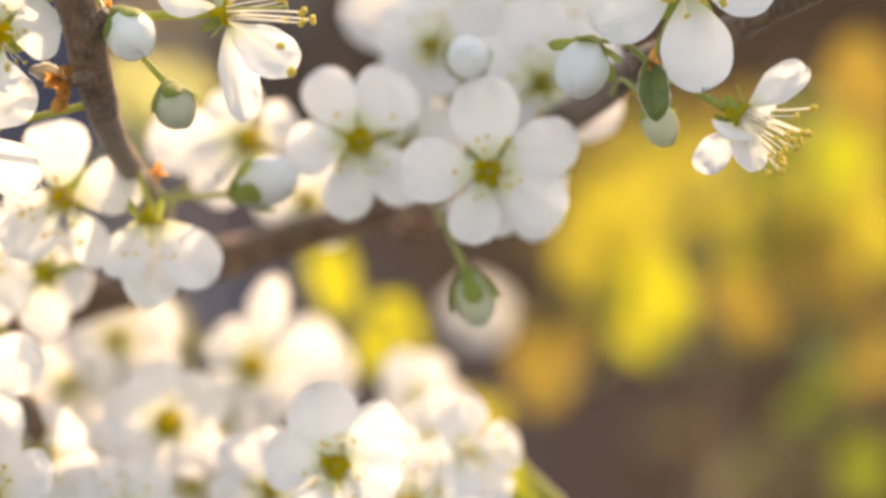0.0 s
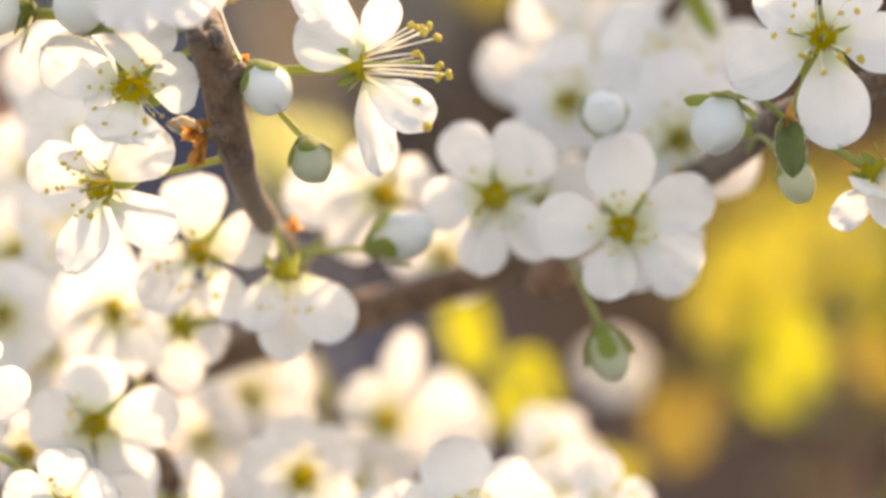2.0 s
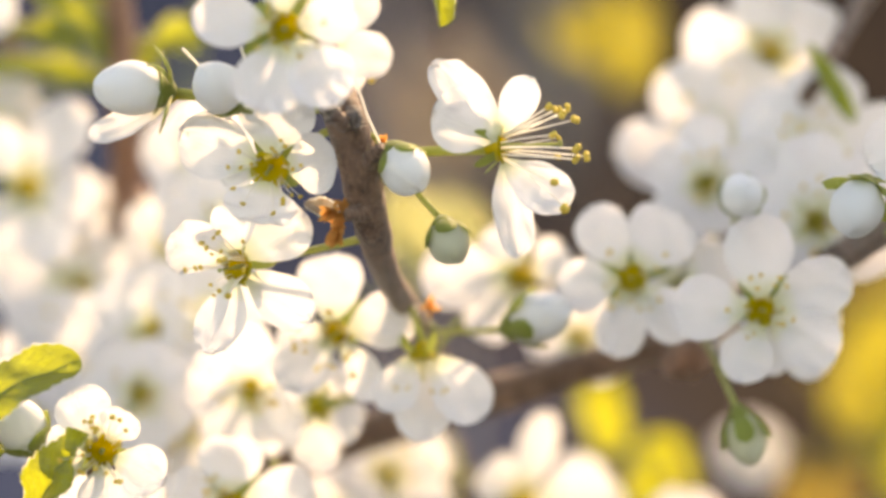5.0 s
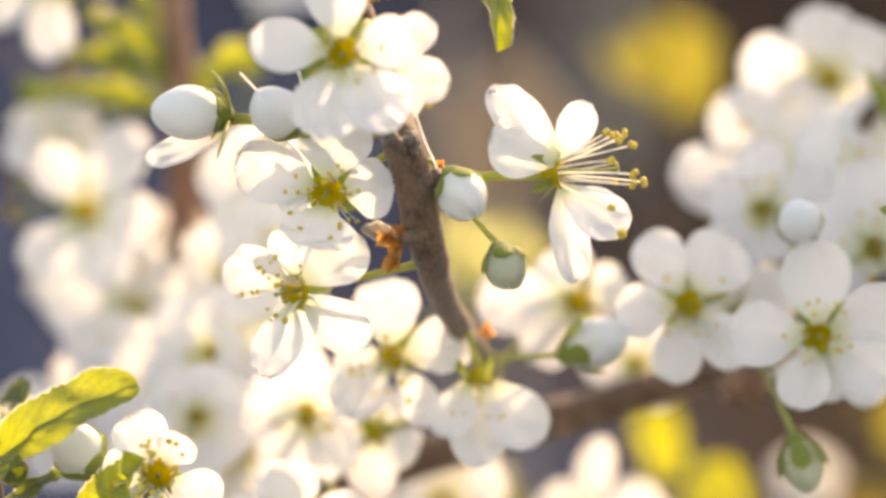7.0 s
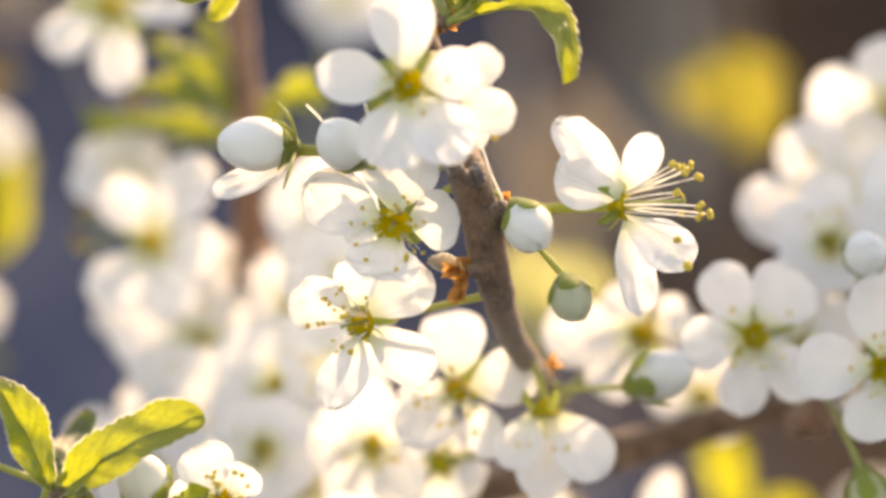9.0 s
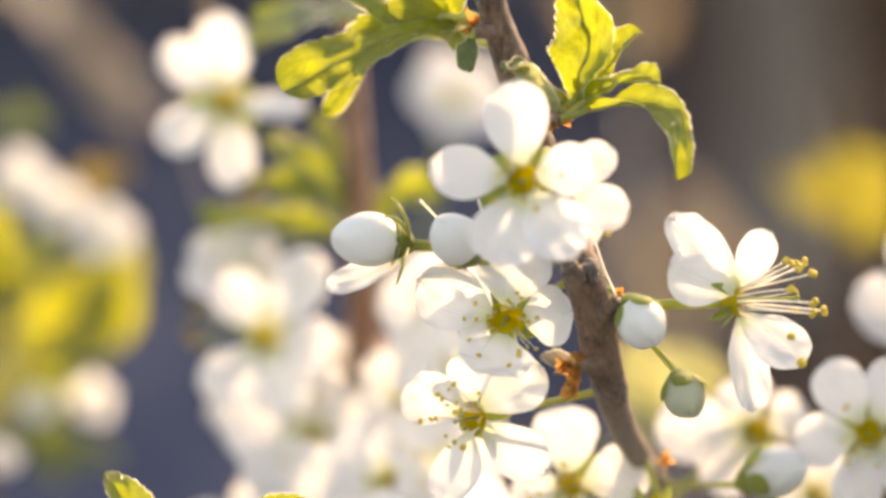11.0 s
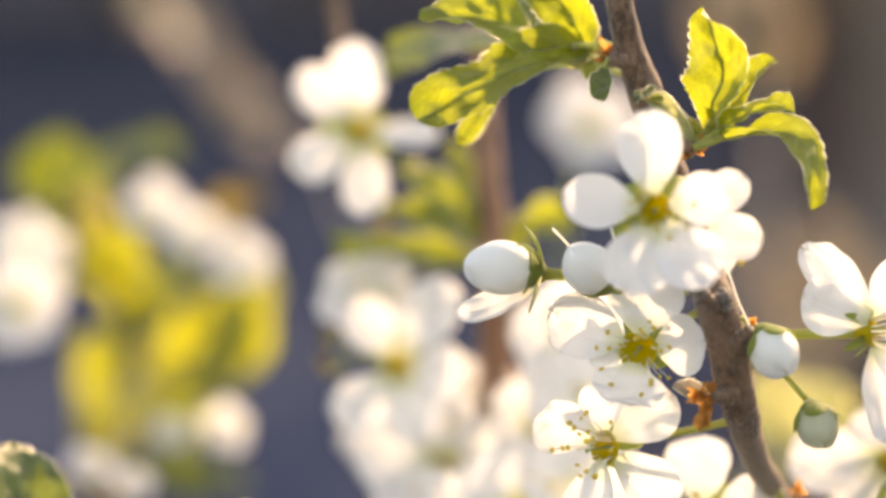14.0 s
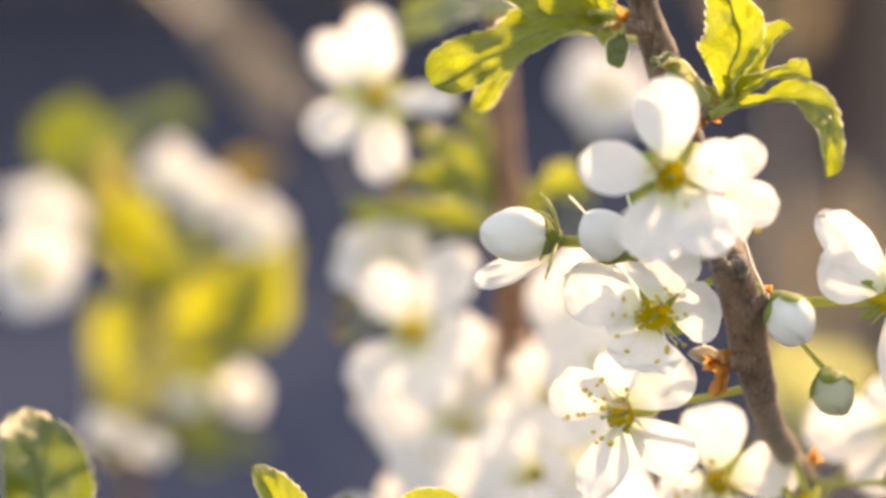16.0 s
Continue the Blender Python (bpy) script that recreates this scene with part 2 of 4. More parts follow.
# ---- shared pieces of flowers ----
def petal_mesh(k):
    """A plum petal of length and width 1: narrow claw, round blade, hollow like a spoon."""
    rng = random.Random(40 + k)
    cup, lift, wave, notch = rng.uniform(0.3, 0.55), rng.uniform(0.02, 0.2), rng.uniform(0.05, 0.11), rng.choice((0, 0.02, 0.05, 0.1))
    fold, skew = rng.uniform(0.0, 0.1), rng.uniform(-0.05, 0.05)
    widest, claw = rng.uniform(0.54, 0.63), rng.uniform(0.85, 1.2)

    def at(s, c):
        s = 1 - (1 - s) ** 1.5
        if s < widest:
            q = s / widest
            half = 0.5 * (0.14 + 0.86 * math.sin(1.5708 * q) ** claw)
        else:
            half = 0.5 * max(0.0, 1 - ((s - widest) / (1.0 - widest)) ** 2.3) ** (1 / 2.3)
        half = max(half, 0.012)
        x = c * half
        edge = noise.noise(Vector((x * 4 + k * 3.1, s * 4, k))) * wave
        y = s - notch * math.exp(-(c * 3.2) ** 2) * max(0, s - 0.8) * 5 + (noise.noise(Vector((c * 5, k * 2.3, 5))) * 0.05 + noise.noise(Vector((c * 14, k * 2.3, 9))) * 0.03 + noise.noise(Vector((c * 31, k * 1.7, 4))) * 0.018) * s ** 5
        z = cup * (x * x * 1.3) + lift * (s - 0.55) ** 2 * 1.6 + edge * (abs(c) * 0.8 + s * s) + fold * abs(x) * s - 0.06 * math.sin(s * 3.1)
        return (x + skew * s * s, y, z)

    bm = bmesh.new()
    sheet(bm, 18, 24, at)
    return mesh_of("petal", bm, PETAL)


def sepal_mesh(k):
    rng = random.Random(70 + k)
    bend = rng.uniform(-0.15, 0.25)

    def at(s, c):
        half = 0.5 * (1 - s ** 3.6) * (0.75 + 0.4 * s) + 0.01
        tooth = 1 + 0.1 * math.sin(s * 46) * abs(c) * s
        x = c * half * tooth
        return (x, s, 0.5 * x * x + bend * s * s)

    bm = bmesh.new()
    sheet(bm, 14, 4, at)
    me = mesh_of("sepal", bm, SEPAL)
    return me


def stamen_mesh(k):
    """A bowed thread of length 1 with a two-lobed anther at its end."""
    rng = random.Random(90 + k)
    bow, side = rng.uniform(-0.12, 0.22), rng.uniform(-0.1, 0.1)
    pts = [Vector((side * s * s, s, bow * s * s)) for s in (0, 0.2, 0.4, 0.6, 0.8, 1.0)]
    bm = bmesh.new()
    tube(bm, pts, [0.018, 0.015, 0.014, 0.013, 0.012, 0.011], 5)
    turn = Euler((rng.uniform(-0.8, 0.8), rng.uniform(-0.8, 0.8), rng.uniform(0, 3))).to_matrix()
    for lobe in (-0.028, 0.028):
        egg(bm, pts[-1] + turn @ Vector((lobe, 0, 0)), turn, 5, 7, lambda v, t: (0.044 * math.sqrt(max(0.02, 1 - (2 * v - 1) ** 2)), 0.062 * (2 * v - 1)), 1)
    return mesh_of("stamen", bm, FILAMENT, ANTHER)


PETALS = [petal_mesh(k) for k in range(9)]
SEPALS = [sepal_mesh(k) for k in range(4)]
STAMENS = [stamen_mesh(k) for k in range(8)]


def pistil_mesh():
    bm = bmesh.new()
    tube(bm, [Vector((0, 0, h)) for h in (0, 0.25, 0.5, 0.75, 1.0)], [0.075, 0.06, 0.03, 0.026, 0.028], 6)
    egg(bm, (0, 0, 1.0), Matrix.Identity(3), 4, 7, lambda v, t: (0.06 * math.sqrt(max(0.03, 1 - (2 * v - 1) ** 2)), 0.03 * (2 * v - 1)))
    return mesh_of("pistil", bm, STALK)


def cup_mesh():
    """The bell-shaped cup below the petals, with a hollow, glandular inside."""
    bm = bmesh.new()
    outline = [(0.18, -1.0), (0.42, -0.86), (0.62, -0.5), (0.78, -0.12), (0.98, 0.06), (0.86, 0.1), (0.66, -0.04), (0.46, -0.4), (0.06, -0.58)]
    egg(bm, (0, 0, 0), Matrix.Identity(3), len(outline) - 1, 12, lambda v, t: (outline[round(v * (len(outline) - 1))][0] * (1 + 0.05 * math.sin(5 * t)), outline[round(v * (len(outline) - 1))][1]))
    for n, f in enumerate(bm.faces):
        if n > 12 * 5:
            f.material_index = 1
    return mesh_of("blossom", bm, CUP, CUP_HOLLOW)


def scale_mesh(k):
    rng = random.Random(120 + k)
    wide, hook = rng.uniform(0.25, 0.42), rng.uniform(0.1, 0.6)

    def at(s, c):
        half = wide * math.sin(math.pi * (0.2 + 0.78 * s)) ** 0.7 + 0.01
        return (c * half, s, 0.9 * (c * half) ** 2 + hook * s * s)

    bm = bmesh.new()
    sheet(bm, 6, 4, at)
    return mesh_of("bud_scale", bm, SCALE)


SCALES = [scale_mesh(k) for k in range(4)]
PISTIL, CUP_MESH = pistil_mesh(), cup_mesh()


# ---- stems, blossoms, buds and leaves ----
class Shrub:
    """One stem that stands in the ground, with all that grows on it."""

    def __init__(self, name, label, seed, category="flowering branch"):
        self.root = tagged(new(name), label, category, "plum branches")
        self.samples = []
        self.seed = seed * 0.37
        self.rng = random.Random(seed)

    def wood(self, name, points, thick, material=None, label="", steps=10, bumps=0.14, sides=14):
        """points: millimetres in the shrub's frame; thick: diameters in millimetres, one for each point."""
        pts = curve_through([spot(p) for p in points], steps)
        n = len(points) - 1
        radii = []
        for i in range(len(pts)):
            u = min(i / steps, n - 1e-6)
            a = int(u)
            f = u - a
            radii.append((thick[a] * (1 - f) + thick[a + 1] * f) * 0.5 * MM)
        if not self.samples:
            self.root.location = pts[0]
        self.samples += pts
        bm = bmesh.new()
        tube(bm, [p - self.root.location for p in pts], radii, sides, bumps, self.seed)
        self.seed += 7
        return place(name, mesh_of(name, bm, material or BARK), self.root, label=label)

    def to_local(self, p):
        return p - self.root.location

    def nearest(self, p):
        return min(self.samples, key=lambda q: (q - p).length)

    def stalk(self, start, end, leave, thick, parent, inverse, name="stalk"):
        """A green flower stalk from the wood to the back of a flower."""
        mid = (start + end) * 0.5 + leave * (end - start).length * -0.18
        pts = curve_through([start, mid, end], 6)
        bm = bmesh.new()
        scale = inverse.to_scale().x
        radii = [thick * scale * (1.15 - 0.3 * math.sin(math.pi * i / (len(pts) - 1))) for i in range(len(pts))]
        tube(bm, [inverse @ p for p in pts], radii, 7, 0.06, self.seed)
        place(name, mesh_of(name, bm, STALK), parent)

    def blossom(self, centre, facing, petals, stalk=None, stamens=20, reach=6.5, spread=0.75, cup=2.3, reflex=1.0, sepal=0.47, stalk_thick=1.1, label=""):
        """petals: for each its tip from the centre and its width, and maybe the way its face looks, in millimetres of the shrub's frame."""
        rng = self.rng
        c, n = spot(centre), heading(facing)
        turn = axes((0, 0, 0), n.orthogonal(), n).to_3x3()
        head = place("blossom", CUP_MESH, self.root, Matrix.Translation(self.to_local(c)) @ turn.to_4x4() @ Matrix.Scale(cup * MM, 4), label)
        inv = (Matrix.Translation(c) @ turn.to_4x4() @ Matrix.Scale(cup * MM, 4)).inverted()
        size = 0.0
        for q in petals:
            tip, width = Vector(q[:3]) * MM, q[3] * MM
            d = FRAME.to_3x3() @ tip
            face = heading(q[4:7]) if len(q) > 4 else n
            out = (d - n * d.dot(n))
            out = out.normalized() if out.length > 1e-6 else d.normalized()
            base = c + out * cup * 0.75 * MM
            d = c + d - base
            size = max(size, d.length)
            hollow = rng.uniform(0.75, 1.15)
            m = axes(base, d, face, width, d.length, (width + d.length) * 0.5 * hollow)
            place("petal", rng.choice(PETALS), head, inv @ m)
        first = rng.uniform(0, 6.28)
        if reflex:
            for k in range(5):
                t = first + k * 2 * math.pi / 5
                d = turn @ Vector((math.cos(t), math.sin(t), -reflex * rng.uniform(0.6, 1.5)))
                base = c + turn @ Vector((math.cos(t), math.sin(t), -0.45)) * cup * 0.7 * MM
                length = size * sepal * rng.uniform(0.9, 1.1)
                place("sepal", rng.choice(SEPALS), head, inv @ axes(base, d, n, length * 0.5, length, length))
        for k in range(stamens):
            t = rng.uniform(0, 6.28)
            lean = rng.uniform(0.15, 1.0) * spread
            d = turn @ Vector((math.cos(t) * lean, math.sin(t) * lean, 1.0))
            base = c + turn @ Vector((math.cos(t), math.sin(t), 0.0)) * cup * 0.62 * MM
            length = reach * rng.uniform(0.65, 1.05) * MM
            place("stamen", rng.choice(STAMENS), head, inv @ axes(base, d, turn @ Vector((math.cos(t), math.sin(t), 0)), length, length, length))
        place("pistil", PISTIL, head, inv @ Matrix.Translation(c - n * cup * 0.55 * MM) @ turn.to_4x4() @ Matrix.Scale(reach * 0.85 * MM, 4))
        back = c - n * cup * 0.9 * MM
        self.stalk(spot(stalk) if stalk else self.nearest(back), back, n, stalk_thick * 0.5 * MM, head, inv)
        return head

    def open_blossom(self, centre, facing, across, spin=0.0, lift=0.25, stamens=14, label="", stalk=None):
        """A regular open flower of the given diameter, a little uneven."""
        rng = self.rng
        n = Vector(facing).normalized()
        x = n.orthogonal().normalized()
        y = n.cross(x)
        r = across * 0.5
        petals = []
        for k in range(5):
            t = radians(spin) + k * 2 * math.pi / 5 + rng.uniform(-0.12, 0.12)
            l = r * rng.uniform(0.88, 1.08)
            d = (x * math.cos(t) + y * math.sin(t)) * l + n * l * (lift + rng.uniform(-0.12, 0.15))
            petals.append((*d, r * rng.uniform(0.8, 0.98)))
        return self.blossom(centre, facing, petals, stalk=stalk, stamens=stamens, reach=r * 0.62, cup=r * 0.2, label=label)

    def bud(self, centre, pointing, length, width, stalk=None, sepal=0.55, label="", stalk_thick=0.8, grip=0.05, slim=0.66, material=None):
        """A closed bud; pointing: from its stalk to its tip."""
        rng = self.rng
        c, n = spot(centre), heading(pointing)
        turn = axes((0, 0, 0), n.orthogonal(), n).to_3x3()
        unit = length * MM
        m = Matrix.Translation(c) @ turn.to_4x4() @ Matrix.Scale(unit, 4)
        inv = m.inverted()
        fat = width / length
        twist = rng.uniform(0, 6)

        def shape(v, t):
            a = max(0.06, min(v * math.pi, math.pi - 0.06))
            h = -0.5 * math.cos(a)
            r = 0.5 * fat * math.sin(a) ** 0.92 * (1.0 + 0.06 * math.cos(a))
            lap = (3 * (t + twist) / (2 * math.pi) + 0.75 * v) % 1.0
            return r * (0.93 + 0.12 * lap ** 0.35 * math.sin(a) ** 0.6), h * (1 + 0.05 * math.sin(3 * t))

        bm = bmesh.new()
        egg(bm, (0, 0, 0), Matrix.Identity(3), 18, 30, shape)
        head = place("bud", mesh_of("bud", bm, material or BUD), self.root, Matrix.Translation(self.to_local(c)) @ turn.to_4x4() @ Matrix.Scale(unit, 4), label)
        bm = bmesh.new()
        egg(bm, (0, 0, 0), Matrix.Identity(3), 6, 12, lambda v, t: (fat * (0.12 + 0.24 * math.sin(v * 1.5)), -0.66 + 0.28 * v))
        place("calyx", mesh_of("calyx", bm, SEPAL), head)
        curl = rng.uniform(0.5, 1.3) * grip

        def on_bud(u, c):
            v = 0.05 + u * sepal * 0.85
            a = v * math.pi
            half = slim * 1.05 * (0.62 + 0.38 * math.sin(u * 2.2)) * max(0.0, 1 - u ** 5) ** 0.5
            t = c * half * (1 + 0.07 * math.sin(u * 31) * abs(c))
            r = 0.5 * fat * math.sin(a) ** 0.92 * (1.0 + 0.06 * math.cos(a)) * 1.07 + 0.012 + curl * u ** 3 - 0.02 * abs(c) ** 3
            return (r * math.cos(t), r * math.sin(t), -0.5 * math.cos(a) - 0.35 * curl * u ** 3)

        bm = bmesh.new()
        sheet(bm, 14, 8, on_bud)
        one = mesh_of("sepal", bm, SEPAL)
        for k in range(5):
            place("sepal", one, head, Matrix.Rotation(twist + k * 2 * math.pi / 5 + rng.uniform(-0.1, 0.1), 4, "Z") @ Matrix.Scale(rng.uniform(0.99, 1.03), 4))
        back = c - n * unit * 0.6
        self.stalk(spot(stalk) if stalk else self.nearest(back), back, n, stalk_thick * 0.5 * MM, head, inv)
        return head

    def leaf(self, base, mid, tip, width, face=(0, -1, 0.3), fold=0.25, material=None, rows=40, label="", stalk=True, crinkle=1.4):
        """A toothed plum leaf that runs from base over mid to tip (millimetres); fold: how far its halves stand up from the midrib."""
        rng = self.rng
        a = spot(base)
        line = curve_through([Vector((0, 0, 0)), spot(mid) - a, spot(tip) - a], 24)
        up = heading(face)
        length = sum((q - p).length for p, q in zip(line, line[1:]))
        w = width * MM
        ph, off = rng.uniform(0, 6), rng.uniform(0, 50)

        def frame_at(s):
            f = min(s, 0.9999) * (len(line) - 1)
            k = int(f)
            c = line[k].lerp(line[k + 1], f - k)
            lo, hi = line[max(0, k - 3)], line[min(len(line) - 1, k + 4)]
            t = (hi - lo).normalized()
            n = (up - t * up.dot(t)).normalized()
            return c, t, n, t.cross(n)

        def at(s, c):
            p, t, n, side = frame_at(s)
            half = 0.5 * w * 1.62 * (s + 0.02) ** 0.62 * max(0.0, 1.004 - s) ** 0.5
            tooth = 1 + 0.12 * ((s * 15 + off) % 1.0 - 0.5) * abs(c) ** 4
            x = c * half * tooth
            wave = 0.1 * w * crinkle * math.sin(8.5 * s + ph + (1.3 if c > 0 else 0)) * abs(c) ** 1.6
            rumple = 0.07 * w * crinkle * noise.noise(Vector((x / w * 5 + off, s * 7, off)))
            ribs = 0.018 * w * crinkle * math.sin(44 * (s - 0.42 * abs(c) * w / length)) * (1 - abs(c)) * min(1, abs(c) * 5)
            return p + side * x + n * (fold * abs(x) + wave + rumple + ribs) + t * (0.12 * abs(x) * (1 - s))

        bm = bmesh.new()
        sheet(bm, rows, 12, at)
        ob = place("leaf", mesh_of("leaf", bm, material or LEAF), self.root, Matrix.Translation(self.to_local(a)), label)
        bm = bmesh.new()
        rib = [at(k / 14, 0) - frame_at(k / 14)[2] * 0.0002 for k in range(14)]
        tube(bm, rib, [(0.022 * (1 - k / 15) * w) + 0.00008 for k in range(14)], 6)
        place("midrib", mesh_of("midrib", bm, STALK), ob)
        if rows == 40:
            # the downy edge of a young leaf, near white to paint in its backlit rim
            for c in (-1, 1):
                def rim(s, d):
                    s = 0.04 + 0.94 * s
                    grow = 0.00012 + 0.0001 * noise.noise(Vector((s * 23, off, c)))
                    p, t, n, side = frame_at(s)
                    return at(s, c) + (side * c + n * 0.5 + t * 0.4) * grow * 0.5 * (d + 1) * (1 - s ** 8)

                bm = bmesh.new()
                sheet(bm, 90, 2, rim)
                place("margin", mesh_of("margin", bm, MARGIN), ob)
        near = self.nearest(a)
        if stalk and 0.0005 < (near - a).length < 0.12:
            self.stalk(near, a + line[1], -frame_at(0)[1], 0.45 * MM, ob, Matrix.Translation(-a), "leaf_stalk")
        return ob

    def scales(self, centre, size, toward_way=(0, -1, 0), count=9):
        """A tuft of papery bud scales at a node, each a piece of its own."""
        rng = self.rng
        c = spot(centre)
        for k in range(count):
            d = Vector((rng.gauss(0, 0.8), rng.gauss(0, 0.8), rng.gauss(0, 0.8))) + heading(toward_way)
            l = size * MM * rng.uniform(0.5, 1.1)
            place("bud_scale", rng.choice(SCALES), self.root, axes(self.to_local(c), d, d.orthogonal(), l, l, l))


def old_tree(x, y):
    """A thick tree that stands far behind: trunk with flaring roots, limbs and a leafy crown."""
    tree = tagged(new("tree"), "old dark-barked tree far behind the shrub", "tree")
    tree.location = (x, y, 0)
    rng = random.Random(3)
    bm = bmesh.new()
    pts = [Vector((0.04 * math.sin(i * 0.9), 0.03 * math.cos(i * 0.7), i * 0.3 - 0.1)) for i in range(14)]
    tube(bm, pts, [0.24, 0.15, 0.125, 0.12, 0.115, 0.11, 0.11, 0.105, 0.1, 0.095, 0.09, 0.08, 0.07, 0.05], 18, 0.25)
    place("trunk", mesh_of("trunk", bm, OLD_BARK), tree)
    ends = []
    for k in range(8):
        t = k * 0.8 + rng.uniform(-0.2, 0.2)
        z = 2.0 + k * 0.24
        out = Vector((math.cos(t), math.sin(t), rng.uniform(0.4, 0.9)))
        line = curve_through([Vector((0, 0, z)), Vector((0, 0, z)) + out * 0.6, Vector((0, 0, z + 0.3)) + out * 1.4], 5)
        bm = bmesh.new()
        tube(bm, line, [0.05 * (1 - i / 14) for i in range(len(line))], 8, 0.2)
        place("limb", mesh_of("limb", bm, OLD_BARK), tree)
        ends += line[4:]
    bm = bmesh.new()
    for k in range(2600):
        p = rng.choice(ends) + Vector((rng.gauss(0, 0.3), rng.gauss(0, 0.3), rng.gauss(0, 0.25)))
        d = Vector((rng.gauss(0, 1), rng.gauss(0, 1), rng.gauss(0, 1))).normalized()
        e = d.orthogonal() * 0.018
        a, b = p, p + d * 0.06
        m = (a + b) * 0.5
        bm.faces.new([bm.verts.new(q) for q in (a, m + e, b, m - e)])
    tagged(place("crown", mesh_of("crown", bm, LEAF), tree), kind="stuff")


def shade_woods():
    """A tall wood added beyond the open ground only to keep that ground in shade."""
    rng = random.Random(8)
    verts, faces, wood = [], [], bmesh.new()
    for k in range(64):
        x, y = -34 + (k // 2) * 3.4 + rng.uniform(-0.8, 0.8), 33 + (k % 2) * 5 + rng.uniform(-1, 1)
        high = rng.uniform(17, 20)
        tube(wood, [Vector((x, y, h)) for h in (-0.2, high * 0.3, high * 0.6, high * 0.95)], [0.3, 0.22, 0.15, 0.04], 8)
        for q in range(620):
            h = rng.uniform(0.05, 1)
            r = 2.6 * math.sqrt(rng.random()) * (1.15 - 0.75 * h)
            t = rng.uniform(0, 6.283)
            p = Vector((x + r * math.cos(t), y + r * math.sin(t), high * h))
            d = Vector((rng.gauss(0, 1), rng.gauss(0, 1), rng.gauss(0, 0.6))).normalized() * rng.uniform(0.3, 0.55)
            e = d.orthogonal().normalized() * rng.uniform(0.14, 0.25)
            i = len(verts)
            verts += [p - d, p + e, p + d, p - e]
            faces.append((i, i + 1, i + 2, i + 3))
    crowns = bpy.data.meshes.new("crowns")
    crowns.from_pydata(verts, [], faces)
    crowns.materials.append(SEPAL)
    woods = tagged(new("shade_woods"), "tall dense green wood added to shade the open ground", "wood", kind="stuff")
    place("trunks", mesh_of("trunks", wood, OLD_BARK), woods)["kind"] = "stuff"
    place("crowns", crowns, woods)["kind"] = "stuff"


shade_woods()


# ---- ground ----
bm = bmesh.new()
bmesh.ops.create_grid(bm, x_segments=120, y_segments=120, size=300)
for v in bm.verts:
    v.co.z = noise.noise(v.co * 0.05) * 0.05 * min(1, v.co.xy.length / 20)
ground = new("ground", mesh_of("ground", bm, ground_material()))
tagged(ground, "dark soil and blue-grey gravel, part of the shade put into their colour", "ground", kind="structure")


# ---- the plum shrub ----
front = Shrub("plum_branch", "rough brown plum branch covered in open white blossoms", 7)
front.wood("branch", [(-65.7, 420, -1205.1), (-39.2, 240, -275.3), (-27.4, 110, -92.4), (-22.8, 105, -52.6), (-16.9, 98, -37.6), (4.3, 82, -28.3), (16.4, 72, -24.5), (29.5, 74, -20.5), (41.8, 64, -15.9), (52.3, 54, -10.1), (63.7, 48, -4), (67.7, 20, 1.7), (72.9, 16, 4.1), (77.8, 12, 6), (83.1, 8, 8.6), (93.5, 0, 14.1), (104.2, -8, 19.3)], [24, 20, 14, 8, 6.5, 6, 5.8, 5.4, 5.2, 4.8, 4.5, 4.3, 4.2, 4, 3.6, 3.2, 2.6], label='grey-brown bark with lenticels')
front.wood("twig", [(8, 88, -27.1), (6.8, 70, -20.2), (4.7, 48, -14.3), (0.1, 18, -6.5), (-1.4, 8, -1.4), (-2.7, 4, 3.6), (-3.6, 2, 8.5), (-5.3, 0, 13.7), (-7.6, 4, 20.6), (-9.9, 6, 27), (-12.2, 6, 33.4), (-14.1, 5, 39.7), (-16.1, 3, 45.2), (-17.4, 0, 51.6), (-19, -4, 60.4)], [4.2, 3.8, 3.4, 3.6, 4.4, 5.2, 5.2, 5, 4.4, 4.2, 4.2, 4.6, 3.8, 3.4, 2.8], label='brown twig lit along one edge')
# the upper end is added, out of view, to carry the shading blossoms
front.wood("twig", [(42.3, 66, -16.4), (51.6, 88, -2.4), (58.7, 84, 13.8), (61.1, 66, 19.8), (77, 96, 42), (90, 104, 60), (103, 98, 68), (112, 86, 74), (118, 76, 80)], [3.2, 3, 2.8, 2.6, 2.6, 2.6, 2.4, 2.2, 2])
front.wood("spur", [(-4.3, 0, 12.1), (-5.4, -3, 12.7), (-6.1, -5, 13.2)], [2.6, 2.2, 1.4], bumps=0.6)
front.wood("spur", [(-2.2, 0, 7.8), (-1.1, -1, 8.7), (-0.6, -2, 9.5)], [2.4, 1.8, 1.2], bumps=0.6)
front.wood("spur", [(-2.5, 3, 1.8), (-4.1, 2, 1.3), (-4.9, 1, 1.1)], [2.6, 2, 1.3], bumps=0.6)
front.wood("spur", [(-13, 4, 34), (-10.1, 0, 32.6), (-7.8, -2, 31.8)], [2.6, 2.2, 1.6], bumps=0.6)
front.wood("spur", [(-15.1, 4, 42.5), (-16.8, 2, 43), (-18.4, 2, 43.2)], [2.6, 2.2, 1.6], bumps=0.6)
front.leaf((-5.4, 6, 0.9), (-7.8, 8, 1.9), (-10.3, 10, 2.9), 2.98, (-0.2, -0.8, 0.5), fold=0.3, material=DRY_LEAF)
front.scales((-5.9, 1, -1.2), 2.2, (-0.4, -0.7, -0.5), 11)
front.scales((-6.3, 1, 1.5), 2.2, (-0.6, -0.7, 0.2), 11)
